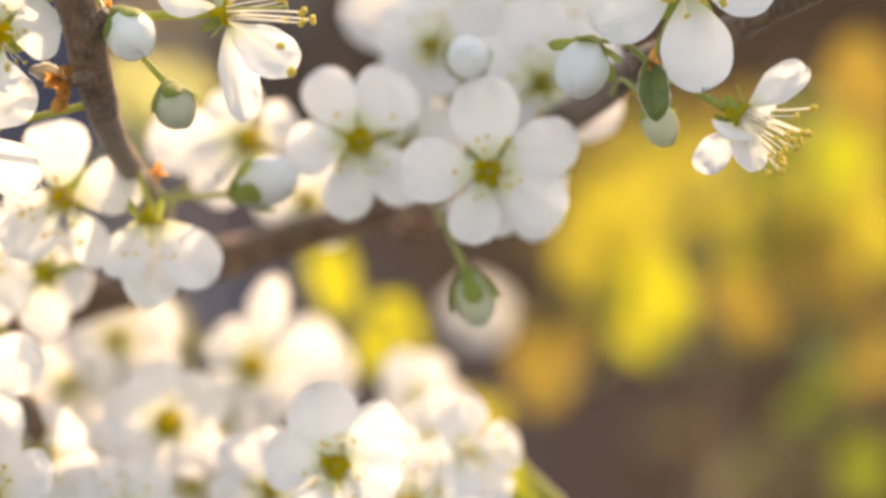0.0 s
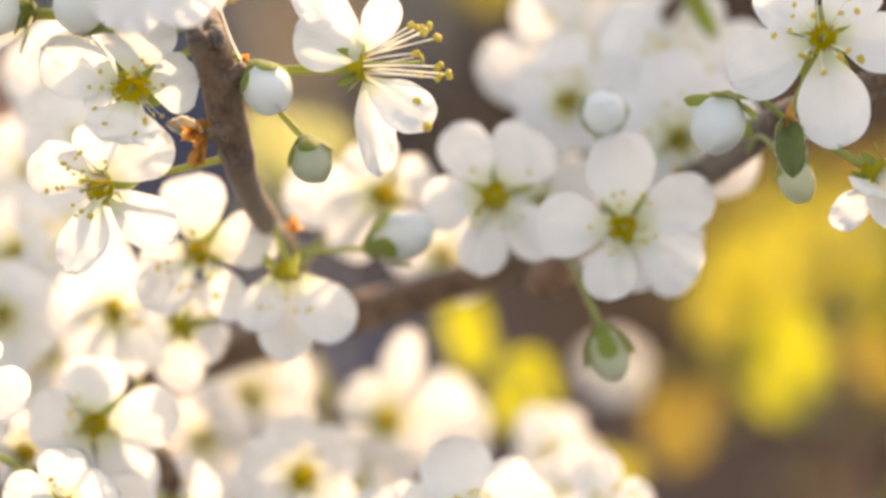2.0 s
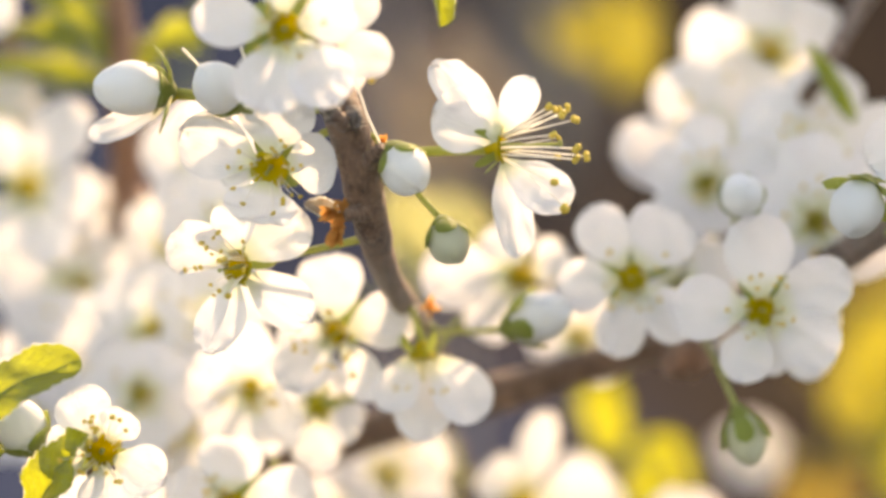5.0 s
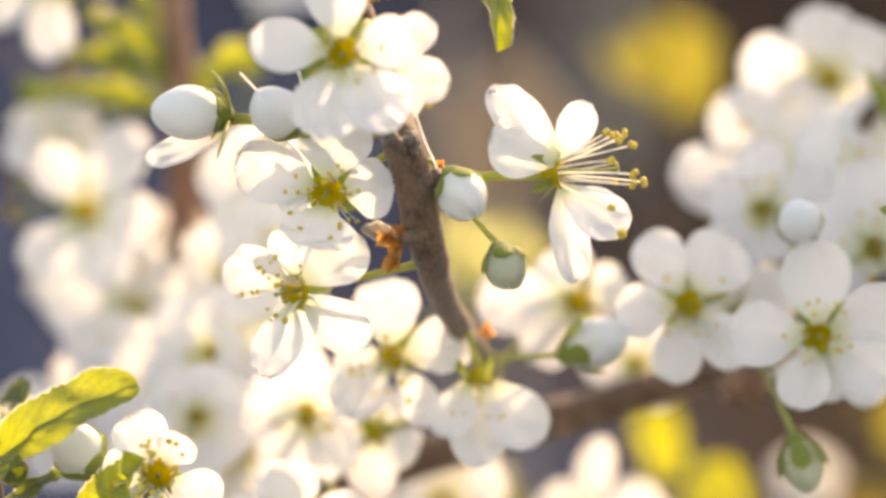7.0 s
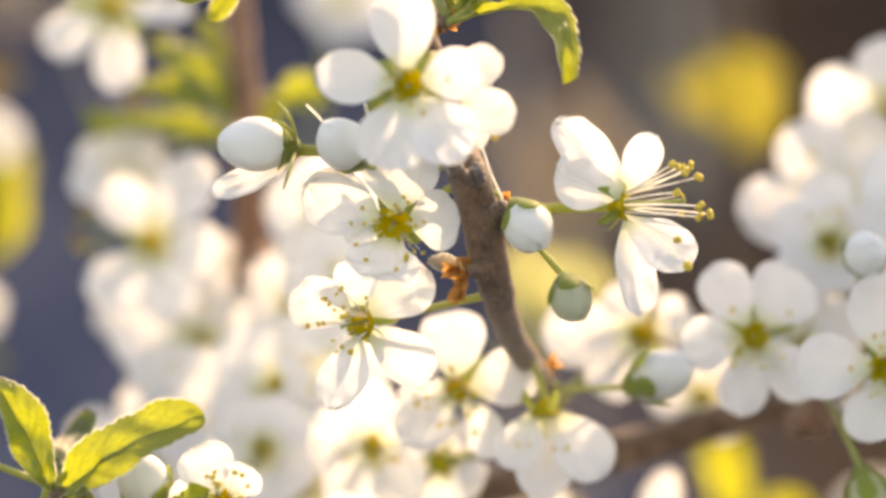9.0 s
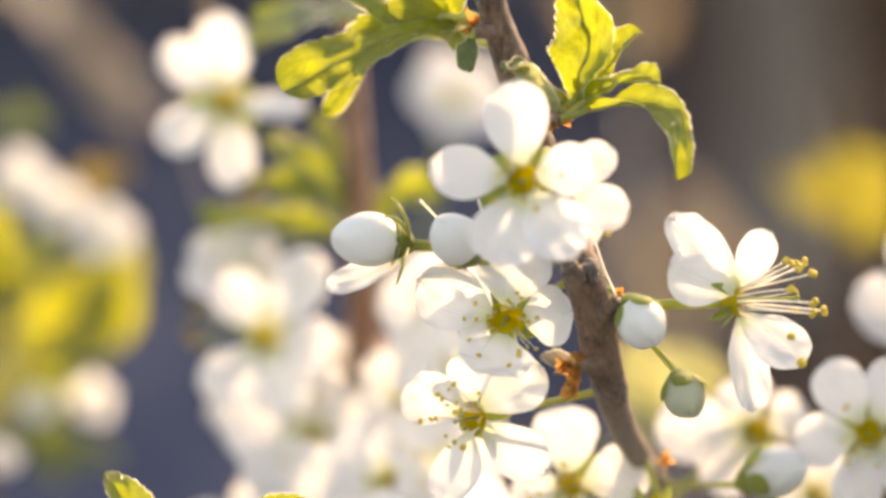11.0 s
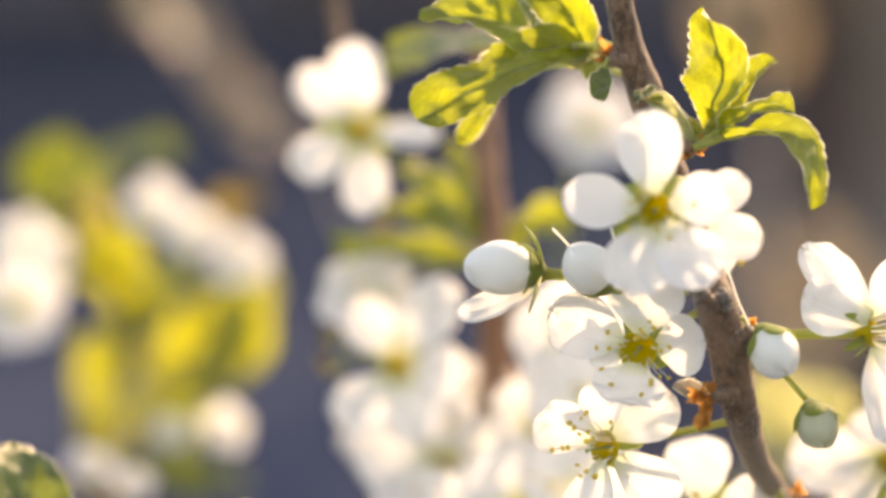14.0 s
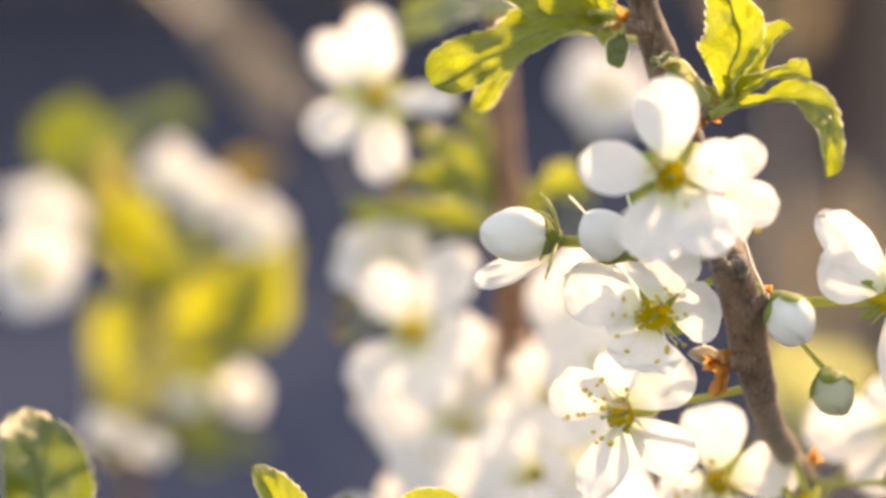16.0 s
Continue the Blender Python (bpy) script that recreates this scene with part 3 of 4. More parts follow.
front.wood("thread", [(-0.4, 0, 9), (-1, -2, 10.6), (-2.1, -3, 13), (-3.1, -2, 15.9), (-4, -1, 18.6)], [0.36, 0.3, 0.28, 0.26, 0.24], material=FILAMENT, bumps=0.05, sides=8)
front.wood("thread", [(-22.2, 4, 18.3), (-23.2, 0, 19.8), (-25, -2, 21.7)], [0.34, 0.3, 0.36], material=FILAMENT, bumps=0.05, sides=8)
front.wood("thread", [(-15.8, 4, 18.4), (-17.1, 0, 19.7), (-17.8, -2, 21.8)], [0.34, 0.32, 0.4], material=FILAMENT, bumps=0.05, sides=8)
front.blossom((-9.5, 50, -25.1), (-0.3, 0.75, -0.3), [(-7.47, -0.78, -2.02, 7.01, -0.1, -1, 0.2), (-0.54, -0.78, -8.87, 6.85, 0, -1, 0.2), (6.07, -0, -2.8, 7.01), (2.96, 2.34, 5.76, 7.01), (-4.05, 2.34, 4.98, 7.01)], stalk=(8, 84, -26.9), stamens=6, reflex=1.2, sepal=0.28, cup=1.8)
front.blossom((-14.4, 0, 6.9), (-0.1, -0.95, -0.2), [(1.54, -1.75, 10.29, 9.8), (-10.92, -1.4, 4.48, 8.75), (-1.7, -3.15, -6.9, 9.5), (8.33, -2.1, 0.84, 7.84), (-6, 1.2, -1.2, 4.2)], stalk=(-5.6, 2, 12.4), reflex=1.1, stamens=20, reach=5.2, spread=0.95, cup=2.6)
front.blossom((-18.6, 5, -5.3), (-0.5, -0.8, -0.1), [(8.57, -0, 6.51, 7.93), (9.49, -0.35, -6.23, 7.36), (-3.33, -1.77, -10.76, 7.36), (-8.42, -2.12, 3.82, 7.65), (-0.42, 0.57, 8.21, 7.08)], stalk=(-1.4, 8, -1.5), reflex=2.2, reach=6.2, spread=0.9)
front.blossom((-6.7, 32, -14.5), (-0.45, -0.8, -0.35), [(10.73, -0.75, 3.3, 8.1), (5.78, -1.5, -8.25, 6.9), (-7.27, -2.25, -7.05, 7.5), (-7.88, -1.13, -0.45, 6.75), (-0.23, 1.13, 10.65, 10.5)], stalk=(4.5, 46, -14), reflex=2.2, reach=6.2, spread=0.9)
front.blossom((4.8, 30, -17.7), (0, -0.1, -0.95), [(7.62, -2.24, -8.07, 8.07, 0.2, -1, 0.2), (-4.63, -1.87, -7.17, 6.58, -0.2, -1, 0.2), (0, -1.12, -11.05, 7.85, 0, -1, 0.3), (-3.59, 2.99, -6.13, 8.21), (3.88, 3.36, -6.87, 8.21)], stalk=(2.1, 30, -9.8), stamens=10, reach=5, sepal=0.3)
front.blossom((14.4, 0, 9.5), (0.95, -0.25, 0.05), [(-8.61, 1.4, 10.29, 6.44, 0.2, -0.9, 0.3), (-8.61, -2.8, 4.55, 8.26, -0.2, -0.95, 0.2), (3.85, -1.4, 8.47, 4.9, -0.1, -0.9, 0.2), (8.05, -2.1, -7.63, 6.86, 0.3, -0.9, 0.3), (1.6, -1.75, -13.6, 5.2, 0.2, -0.9, 0.3)], stalk=(-1.7, 0, 8.6), reflex=1.2, sepal=0.24, stamens=14, reach=10.2, spread=0.85, stalk_thick=1.5)
front.blossom((-11.9, -22, 23), (0.1, -0.95, 0), [(-1.2, -0.67, 11.7, 7.8), (-10.8, -0.67, 1.6, 6.6), (8.6, -0.33, 2.2, 6.4), (6.5, -1.66, -8.8, 7.9), (-3.2, -1.33, -9.8, 8.2)], stalk=(-9.5, 4, 28.3), stamens=14, reach=5)
front.blossom((-7.9, 19, 23.3), (0.6, 0.5, -0.1), [(8.6, -0.29, -2.2, 6.3, 0, -1, 0.2), (3.8, -0, -6.57, 6.57, 0, -1, 0.2), (6.4, 0.73, 6.3, 5.6, 0, -1, 0.2), (1.75, 0.73, -6.79, 6.57), (-2.63, 1.46, 4.52, 6.57)], stalk=(-1.1, 3, 9.9), stamens=8)
front.bud((2.4, -2, 6.6), (0.45, -0.45, -0.75), 6.62, 5.99, stalk=(-5.9, 1, 11.9), sepal=0.5, slim=0.5, grip=0.04, label='plump closed white bud with green sepals')
front.bud((7.8, 0, -2.3), (0.25, -0.5, -0.75), 5.88, 5.18, stalk=(-5, 0, 10.4), sepal=0.6, grip=0.05, slim=0.56, material=GREEN_BUD, label='small greenish bud on a thin stalk')
front.bud((-31.5, -2, 16.8), (-1, -0.2, 0.05), 8.71, 6.62, stalk=(-6.7, 6, 14.3), sepal=0.24, grip=0.1, slim=0.42, label='large white bud with one loosened petal')
front.bud((-20.6, -4, 16.9), (-0.5, -0.5, 0.55), 6.94, 6.11, stalk=(-7.3, 4, 14.8), sepal=0.25)
front.blossom((-26.9, 0, 15.8), (-1, -0.2, -0.2), [(-9.66, -0.35, -5.25, 4.2, 0, -1, 0.5)], stalk=(-6.7, 6, 13.9), stamens=0, cup=1.2, reflex=0)
front.wood("spur", [(-6.4, 0, 16.2), (-6.9, -3, 14.6), (-6.3, -4, 12.8)], [2.2, 2.6, 1.6], material=OLD_BARK, bumps=0.9)
front.wood("spur", [(-4.2, 0, 14.6), (-4, -2.6, 13.2), (-3.2, -3, 11.9)], [1.8, 2, 1.2], material=OLD_BARK, bumps=0.9)
front.scales((-5.1, 2, 1.2), 2.2, (-0.6, -0.8, 0.1), 11)
front.scales((-5.5, 2, 0.1), 2.2, (-0.5, -0.6, -0.6), 11)
front.scales((-5.3, 2, 2.3), 1.69, (-0.7, -0.5, 0.5))
front.scales((-7.9, 2, 31.7), 2.11, (0.5, -0.8, 0.3))
front.scales((-18.6, 4, 43.3), 2.12, (-0.5, -0.8, 0.3))
front.scales((5.7, 30, -11.1), 1.64, (0.3, -1, 0))
front.wood("spur", [(40.2, 58, -19.9), (42.3, 54, -18.8), (43.9, 52, -19.6)], [3.6, 5.8, 3], material=RED_BARK, bumps=0.5)
front.scales((66.7, -4, 2.5), 2.57, (0, -1, -0.3))
front.scales((-0.6, 0, 9.9), 1.54, (0.5, -0.8, 0.2))
front.wood("sepal", [(-26.2, -2, 16.8), (-26.5, -6, 19.1), (-27.4, -6, 20.8), (-28.4, -4, 21.9)], [0.4, 0.5, 0.4, 0.2], material=STALK, bumps=0.25, sides=7)
front.wood("sepal", [(-26.4, -2, 15.8), (-26.9, -6, 13.5), (-27.3, -5, 12.4), (-27.8, -3, 11.2)], [0.4, 0.5, 0.4, 0.2], material=STALK, bumps=0.25, sides=7)
front.wood("sepal", [(-26.2, -2, 17.1), (-27.1, -6, 18.7), (-28.2, -6, 19.4), (-29.4, -4, 19.5)], [0.4, 0.5, 0.4, 0.2], material=STALK, bumps=0.25, sides=7)
front.blossom((49.1, 24, -11.4), (0, -1, 0), [(-1.11, -1.85, 12.54, 9.22), (11.51, -1.48, 4.65, 7.96), (9.44, -1.48, -6.27, 7.75), (-3.24, -1.11, -9.37, 7.01), (-12.1, -1.11, 0.74, 8.7)], stalk=(43.4, 60, -15.8), reflex=0.3, stamens=14, reach=5.2, spread=1.1)
front.blossom((32.8, 36, -7.4), (0, -1, 0), [(-5.82, -0.76, 9.53, 7.42), (6.2, -1.14, 8.92, 9.68), (-9.98, -0.76, -1.28, 7.42), (-2.42, -1.14, -10.44, 6.81), (8.1, -0.76, -7.72, 7.56)], stalk=(40.3, 62, -16.7), reflex=0.3, stamens=14, reach=5.2, spread=1.1)
front.blossom((71, -3, 12.4), (-0.1, -0.95, 0.1), [(-11.89, -0.7, -4.87, 8.9), (2.02, -1.04, -13.49, 9.04), (11.06, -0.7, -1.25, 7.79), (5.63, -0.35, 8.48, 7.79), (-7.3, -0.35, 7.09, 7.79)], stalk=(68.2, 6, 2.6), reach=6.5, spread=0.9)
front.blossom((78.5, 0, -4.5), (0.75, -0.3, -0.5), [(8.4, -0.35, 5.95, 4.9, -0.3, -0.9, 0.3), (-2.38, -2.8, -2.52, 5.6, -0.2, -1, 0.2), (-5.6, -0.7, -6.79, 4.48, -0.2, -0.9, 0.3), (1.68, -2.1, -6.65, 4.34, 0.2, -0.9, 0.3), (4.76, 2.1, 1.47, 4.2)], stalk=(68.3, 2, 1.1), stamens=26, reach=8.2, spread=0.45, reflex=2, sepal=0.3)
front.bud((58.1, -2, 1.7), (-0.35, -0.45, -0.75), 7.53, 6.55, stalk=(66.9, 2, 2.6), sepal=0.42, slim=0.5, grip=0.2, label='plump closed white bud with curled sepals')
front.bud((69.4, 8, -5.5), (0.3, -0.3, -0.8), 5.7, 4.56, stalk=(65.5, 24, -1.5), sepal=0.4, slim=0.5, material=GREEN_BUD)
front.leaf((66.5, -4, 2.2), (66.4, -6.5, -1), (66.6, -8, -4.9), 4.9, (-0.1, -1, 0), fold=0.6, label='small dark green unfolding leaf', material=GREEN_LEAF)
front.bud((47.6, 30, -28.6), (0.25, -0.2, -0.9), 7.0, 5.2, stalk=(43, 60, -17), sepal=0.66, grip=0.2, slim=0.5, material=GREEN_BUD, label='greenish bud hanging on its stalk, sepals loosened')
front.bud((20.3, 30, -12.4), (0.85, -0.35, 0.3), 8.82, 6.57, stalk=(5.1, 46, -13), sepal=0.55, grip=0.1, slim=0.5)
front.bud((46.7, 26, 3.7), (0, -0.9, 0.3), 6.07, 5.63, stalk=(48.7, 58, -2.3), sepal=0.5)
front.blossom((19.1, 62, -7.6), (0.2, -0.95, 0), [(-14.19, -0.8, 0.48, 9.73), (-3.11, -0.4, 7.97, 8.37), (7.02, -0.8, 2.87, 8.37), (4.07, -0.4, -8.29, 7.57), (-6.7, -0, -8.29, 7.97)], stamens=12, reach=5)
front.open_blossom((47.6, 64, -11.6), (0.1, -1, 0.1), 14.4, 60)
front.open_blossom((41.1, 58, -9), (0.1, -1, 0.1), 17, 30)
front.open_blossom((53.6, 38, -13.7), (0.2, -0.9, 0.1), 15.6, 8)
front.open_blossom((45.2, 62, 5.5), (0, -1, 0.2), 19.13, 12)
front.open_blossom((59.4, 52, 0.1), (0.1, -1, 0.2), 23.44, 25)
front.open_blossom((47.9, 84, 11.7), (-0.1, -1, 0.2), 27.45, 40)
# blossoms added out of view, in the sun's path, to shade the flowers below
front.open_blossom((81.8, 104, 59.1), (-0.2, -0.9, 0.3), 25.89, 30, stamens=6)
front.open_blossom((76.8, 98, 65.4), (-0.2, -0.9, 0.3), 25.6, 50, stamens=6)
front.open_blossom((89.3, 108, 56), (-0.2, -0.9, 0.3), 26.07, 40, stamens=6)
front.open_blossom((93.6, 102, 62.4), (-0.2, -0.9, 0.3), 25.79, 30, stamens=6)
front.open_blossom((99, 98, 56), (-0.2, -0.9, 0.3), 25.6, 30, stamens=6)
front.open_blossom((84.7, 94, 65.9), (-0.2, -0.9, 0.3), 25.42, 10, stamens=6)
front.open_blossom((103, 92, 62.4), (-0.2, -0.9, 0.3), 25.32, 20, stamens=6)
front.open_blossom((75.7, 110, 56.9), (-0.2, -0.9, 0.3), 26.17, 20, stamens=6)
front.open_blossom((107.4, 66, 64.3), (-0.2, -0.9, 0.3), 24.1, 20, stamens=6)
front.open_blossom((97.7, 98, 67.2), (-0.2, -0.9, 0.3), 25.6, 15, stamens=6)
front.open_blossom((91, 96, 69.5), (-0.2, -0.9, 0.3), 25.51, 10, stamens=6)
front.open_blossom((95.7, 104, 55.7), (-0.2, -0.9, 0.3), 25.89, 50, stamens=6)
front.open_blossom((111.6, 56, 67.8), (-0.2, -0.9, 0.3), 23.63, 30, stamens=6)
front.open_blossom((115.2, 62, 61.5), (-0.2, -0.9, 0.3), 23.91, 60, stamens=6)
front.open_blossom((104.5, 64, 72.1), (-0.2, -0.9, 0.3), 24.01, 60, stamens=6)
front.open_blossom((56.8, 86, 25.1), (-0.35, -0.9, -0.2), 25.04, 15)
front.open_blossom((60.7, 66, 9.7), (0, -1, 0.2), 25.71, 70)
front.leaf((-6.6, 2, 33.5), (-4.3, -2, 41.2), (-6.8, -6, 48.7), 9.4, (-0.35, -0.9, 0.1), fold=0.6, crinkle=2.1, label='fresh yellow-green leaf with toothed edge')
front.leaf((-5.3, 2, 34.4), (-1.7, 0, 38.6), (2.2, 0, 42.9), 5, (-0.6, -0.7, 0.4), fold=0.7, crinkle=2.1)
front.leaf((-5, 0, 34), (0.4, -4, 36.6), (4.6, -5, 36.2), 4.2, (-0.1, -0.6, 0.8), fold=0.6, crinkle=2.2)
front.leaf((-4.6, 0, 33.4), (5.4, -8, 32.1), (6.8, -10, 23.9), 5.6, (0.3, -0.6, 0.75), fold=0.5, crinkle=2.2, label='young leaf arching over at its tip')
front.leaf((-10.2, 4, 35.4), (-12.9, 0, 38.3), (-15.3, 0, 38.2), 4.38, (0.3, -0.5, 0.8), fold=0.3, material=GREEN_LEAF)
front.leaf((-13, 4, 37.9), (-9.4, 0, 36.1), (-6.6, 0, 32.3), 3.11, (0.55, -0.38, 0.73), fold=0.4)
front.leaf((-20.2, 15, 44.6), (-30.9, 7, 42), (-42.9, 7, 35.7), 10.86, (0.1, -0.8, 0.55), fold=0.45, crinkle=2.0)
front.leaf((-23.7, 15, 45.7), (-33, 7, 48.2), (-42.5, 5, 49.5), 9.26, (0.1, -0.8, 0.5), fold=0.45, crinkle=2.2)
front.leaf((-21.6, 15, 45.2), (-24.3, 11, 50.4), (-30.5, 11, 57.5), 8.54, (-0.3, -0.95, 0.2), fold=0.5, crinkle=2.0)
front.leaf((-19.1, 2, 42.3), (-19.3, 0, 40), (-19.4, -2, 37.7), 3.66, (0, -1, 0.3), fold=0.3, material=GREEN_LEAF)
front.leaf((-33.7, 17, 40.7), (-36, 18, 37.2), (-38.4, 19, 33.7), 4.37, (0.1, -1, 0.3), fold=0.3, stalk=False)
front.leaf((-22, 30, 46), (-37.6, 60, 50.9), (-54.5, 85, 52.6), 11.21, (0.1, -0.9, 0.4), fold=0.2, material=GREEN_LEAF)
front.leaf((-21.5, 20, 45.1), (-32.1, 25, 52.6), (-43.6, 55, 60.6), 8.78, (0.1, -0.9, 0.4), fold=0.2)
front.scales((-7.4, 0, 31.9), 2.1, (0.3, -0.6, 0.5))
front.scales((-18.5, 4, 43.7), 2.4, (-0.2, -0.6, 0.8))
front.leaf((-14.3, 1, 38.6), (-11.2, -2, 36.4), (-8.2, -3, 32.6), 3.6, (0.2, -0.9, 0.5), fold=0.5, material=PALE_LEAF, label='pale sheath leaf at a node')
front.wood("spur", [(-11.8, 3, 33.2), (-9.9, 0, 32.2), (-8.4, -1, 31.4)], [2.8, 2.6, 1.8], material=RED_BARK, bumps=0.6)
front.scales((-8.6, -1, 31.3), 1.8, (0.3, -0.8, 0.1))
front.leaf((60.1, 64, 25.3), (63.2, 63, 19.8), (66.2, 62, 14.3), 3.52, (-0.3, -0.9, 0.3), fold=0.4)
front.open_blossom((28.3, 82, -16.9), (-0.1, -1, 0.1), 15.74, 22, stamens=4)

low = Shrub("plum_branch", "slim dark plum branch crowded with white blossoms", 1142)
low.wood("branch", [(103.9, 480, -1196.1), (74.4, 300, -299.4), (45.8, 120, -111.8), (37.2, 142, -80.6), (22, 138, -54), (13.2, 136, -42), (10, 130, -35)], [18, 15, 10, 5, 3.6, 3, 2.4])
low.blossom((7.1, 58, -46.7), (0.1, -0.95, 0.2), [(-2.85, -0.79, 8.46, 8.7), (7.2, -0.79, 4.51, 8.7), (6.01, -1.19, -6.17, 8.3), (-5.06, -1.19, -6.96, 8.3), (-9.02, -0.79, 1.74, 8.3)], stamens=12, reach=5)
low.blossom((20.3, 92, -41.6), (0.3, -0.9, 0.2), [(3.21, -0, 13.68, 6.33), (14.01, -0.84, 0.76, 10.13), (-5.82, -0.42, 5.4, 8.86), (-5.4, -1.27, -5.57, 8.86), (5.57, -1.27, -7.26, 9.29)], stamens=10, reach=5)
low.blossom((28.6, 26, -49.9), (0, -1, 0.1), [(-2.96, -0.74, 11.04, 9.63), (8.89, -0.74, 6.22, 8.89), (7.78, -0.74, -3.78, 8.15), (-9.63, -0.74, 1.78, 8.52), (-4.44, -0.74, -10.07, 8.15)], stamens=16, reach=5.4)
low.open_blossom((29.6, 116, -45), (0.3, -0.8, 0.4), 17, 5)
low.open_blossom((47.6, 46, -51.3), (0.6, -0.6, 0.3), 17.76, 5)
low.open_blossom((39.5, 42, -57.4), (0.2, -0.8, 0.4), 21.44, 25)
low.open_blossom((0.1, 104, -38.3), (0.2, -0.9, 0.3), 19.85, 15)
low.open_blossom((47.7, 125, -50.1), (0.3, -0.9, 0.2), 16.12, 60)
low.open_blossom((1.2, 40, -57.5), (-0.2, -0.8, 0.4), 16.78, 44)
low.open_blossom((20.5, 44, -55.3), (0.1, -0.8, 0.4), 18.46, 50)
low.open_blossom((44.5, 60, -51.1), (0.5, -0.8, 0.2), 17.47, 12)
low.open_blossom((1.7, 84, -53.3), (0.1, -0.9, 0.3), 15.8, 8)
low.open_blossom((10.6, 76, -57.8), (0.1, -0.9, 0.3), 15.6, 50)
low.open_blossom((14.8, 88, -51), (0.1, -0.9, 0.3), 18, 20)
low.wood("twig", [(45.8, 120, -111.8), (54, 190, -84), (58, 215, -60), (52, 220, -44)], [3, 2.4, 2, 1.4])
low.leaf((63.2, 60, -61.9), (55.5, 60, -57.3), (47.7, 60, -52.7), 10.32, (-0.2, -0.8, 0.4))
low.leaf((41.5, 223, -43.5), (40.5, 220, -36.2), (39.6, 217, -28.6), 12.6, (-0.35, -0.9, -0.1), rows=16, material=BRIGHT_LEAF, fold=0.1)
low.leaf((47.4, 225, -54.9), (50.8, 222, -46.8), (53.6, 219, -38.8), 16.3, (-0.35, -0.9, -0.1), rows=16, material=BRIGHT_LEAF, fold=0.1)
low.leaf((69.4, 218, -67.7), (67.7, 215, -61.8), (66, 212, -56.1), 11, (-0.35, -0.9, -0.1), rows=16, material=GOLD_LEAF, fold=0.1)
low.open_blossom((-7.2, 100, -44.5), (-0.2, -0.95, -0.1), 17.13, 20)

left = Shrub("plum_branch", "plum branch with dense white blossoms and fresh leaves", 1522)
left.wood("branch", [(-143.8, 400, -1208.1), (-89.6, 200, -259.3), (-54.3, 60, -84.1), (-34.2, 34, -51.1), (-17.1, 40, -41.1), (-7.6, 50, -49.9), (2.9, 60, -64.2)], [18, 15, 9, 6, 5, 4, 3])
left.wood("twig", [(-34.2, 34, -51.1), (-35.4, 20, -38), (-36.5, 6, -29.7)], [4, 3.4, 3])
left.wood("twig", [(-34.2, 34, -51.1), (-33.5, 70, -37.2), (-31.6, 92, -25.2), (-30.3, 100, -17)], [3, 2.4, 2, 1.6])
left.wood("twig", [(-54.3, 60, -84.1), (-56.1, 10, -43.6), (-55.9, 0, -32.1), (-55.6, -2, -25.6)], [5, 4, 3, 2.2])
left.blossom((-21, 34, -37.3), (-0.25, -0.95, -0.1), [(11.53, -0.75, 1.58, 8.44), (0.23, -0.38, 9.34, 9.19), (7.46, -0.75, -9.49, 8.89), (-5.65, -0.75, -8.59, 8.29), (-8.51, -0.75, 1.58, 8.44)], stamens=14, reach=5.4)
left.open_blossom((-26.9, 90, 9.6), (0, -1, 0.2), 20.4, 20)
left.open_blossom((-32.5, 94, -3.3), (0, -1, 0.2), 15.25, 50)
left.open_blossom((-24.8, 74, -13), (0, -1, 0.2), 19.58, 5)
left.open_blossom((-23.4, 80, 0.1), (0, -1, 0.2), 18.98, 35)
left.open_blossom((-24, 14, -46.1), (-0.2, -0.95, -0.1), 16.61, 5)
left.open_blossom((-28.7, 70, -28.3), (-0.2, -0.95, -0.1), 21.05, 30)
left.open_blossom((-33.6, 78, -15.5), (0.2, -0.9, 0.2), 22.2, 62)
left.open_blossom((-18.7, 52, -23), (-0.2, -0.95, -0.1), 19.54, 15)
left.open_blossom((-11.1, 46, -49.7), (-0.2, -0.95, -0.1), 20.07, 40)
left.open_blossom((-34.9, 66, -24), (-0.2, -0.95, -0.1), 19.28, 48)
left.open_blossom((-40.3, 85, -19.9), (-0.1, -0.9, 0.2), 22.5, 10)
left.open_blossom((-16.5, 22, -52.1), (-0.2, -0.8, 0.4), 19.1, 70)
left.open_blossom((-3.4, 52, -55.4), (0.1, -0.8, 0.4), 19.54, 20)
left.open_blossom((-26.2, 86, -20.8), (0.1, -0.9, 0.3), 19.2, 33)
left.blossom((-35.1, -2, -27.9), (0.1, -1, 0.1), [(-3.35, -0.35, 7.67, 7.11), (3.35, -1.39, 5.16, 5.44), (7.67, -0.35, -3.69, 6.83), (0.7, -0.35, -8.22, 6.97), (-6.97, 1.39, -0.56, 7.32)], stalk=(-35.4, 20, -38), stamens=20, reach=6)
left.bud((-45.8, 4, -25), (-0.4, -0.4, 0.6), 7.77, 6.36, stalk=(-54.7, 10, -43.6), sepal=0.5)
left.leaf((-54.9, -2.0, -26.1), (-47.2, -6.0, -20.4), (-37.3, -6.0, -16.5), 9.6, (-0.35, -0.85, 0.4), fold=0.3, crinkle=1.0, label='fresh yellow-green leaf with toothed edge')
left.leaf((-44.6, 2, -36.5), (-40.4, -2.9, -30.2), (-36.5, -6, -25.6), 8.44, (-0.5, -0.8, 0.3), fold=0.4)
left.leaf((-56, -2, -28.5), (-53.6, -5, -27), (-51.2, -8, -25.5), 2.79, (0, -0.8, 0.5), material=GREEN_LEAF)
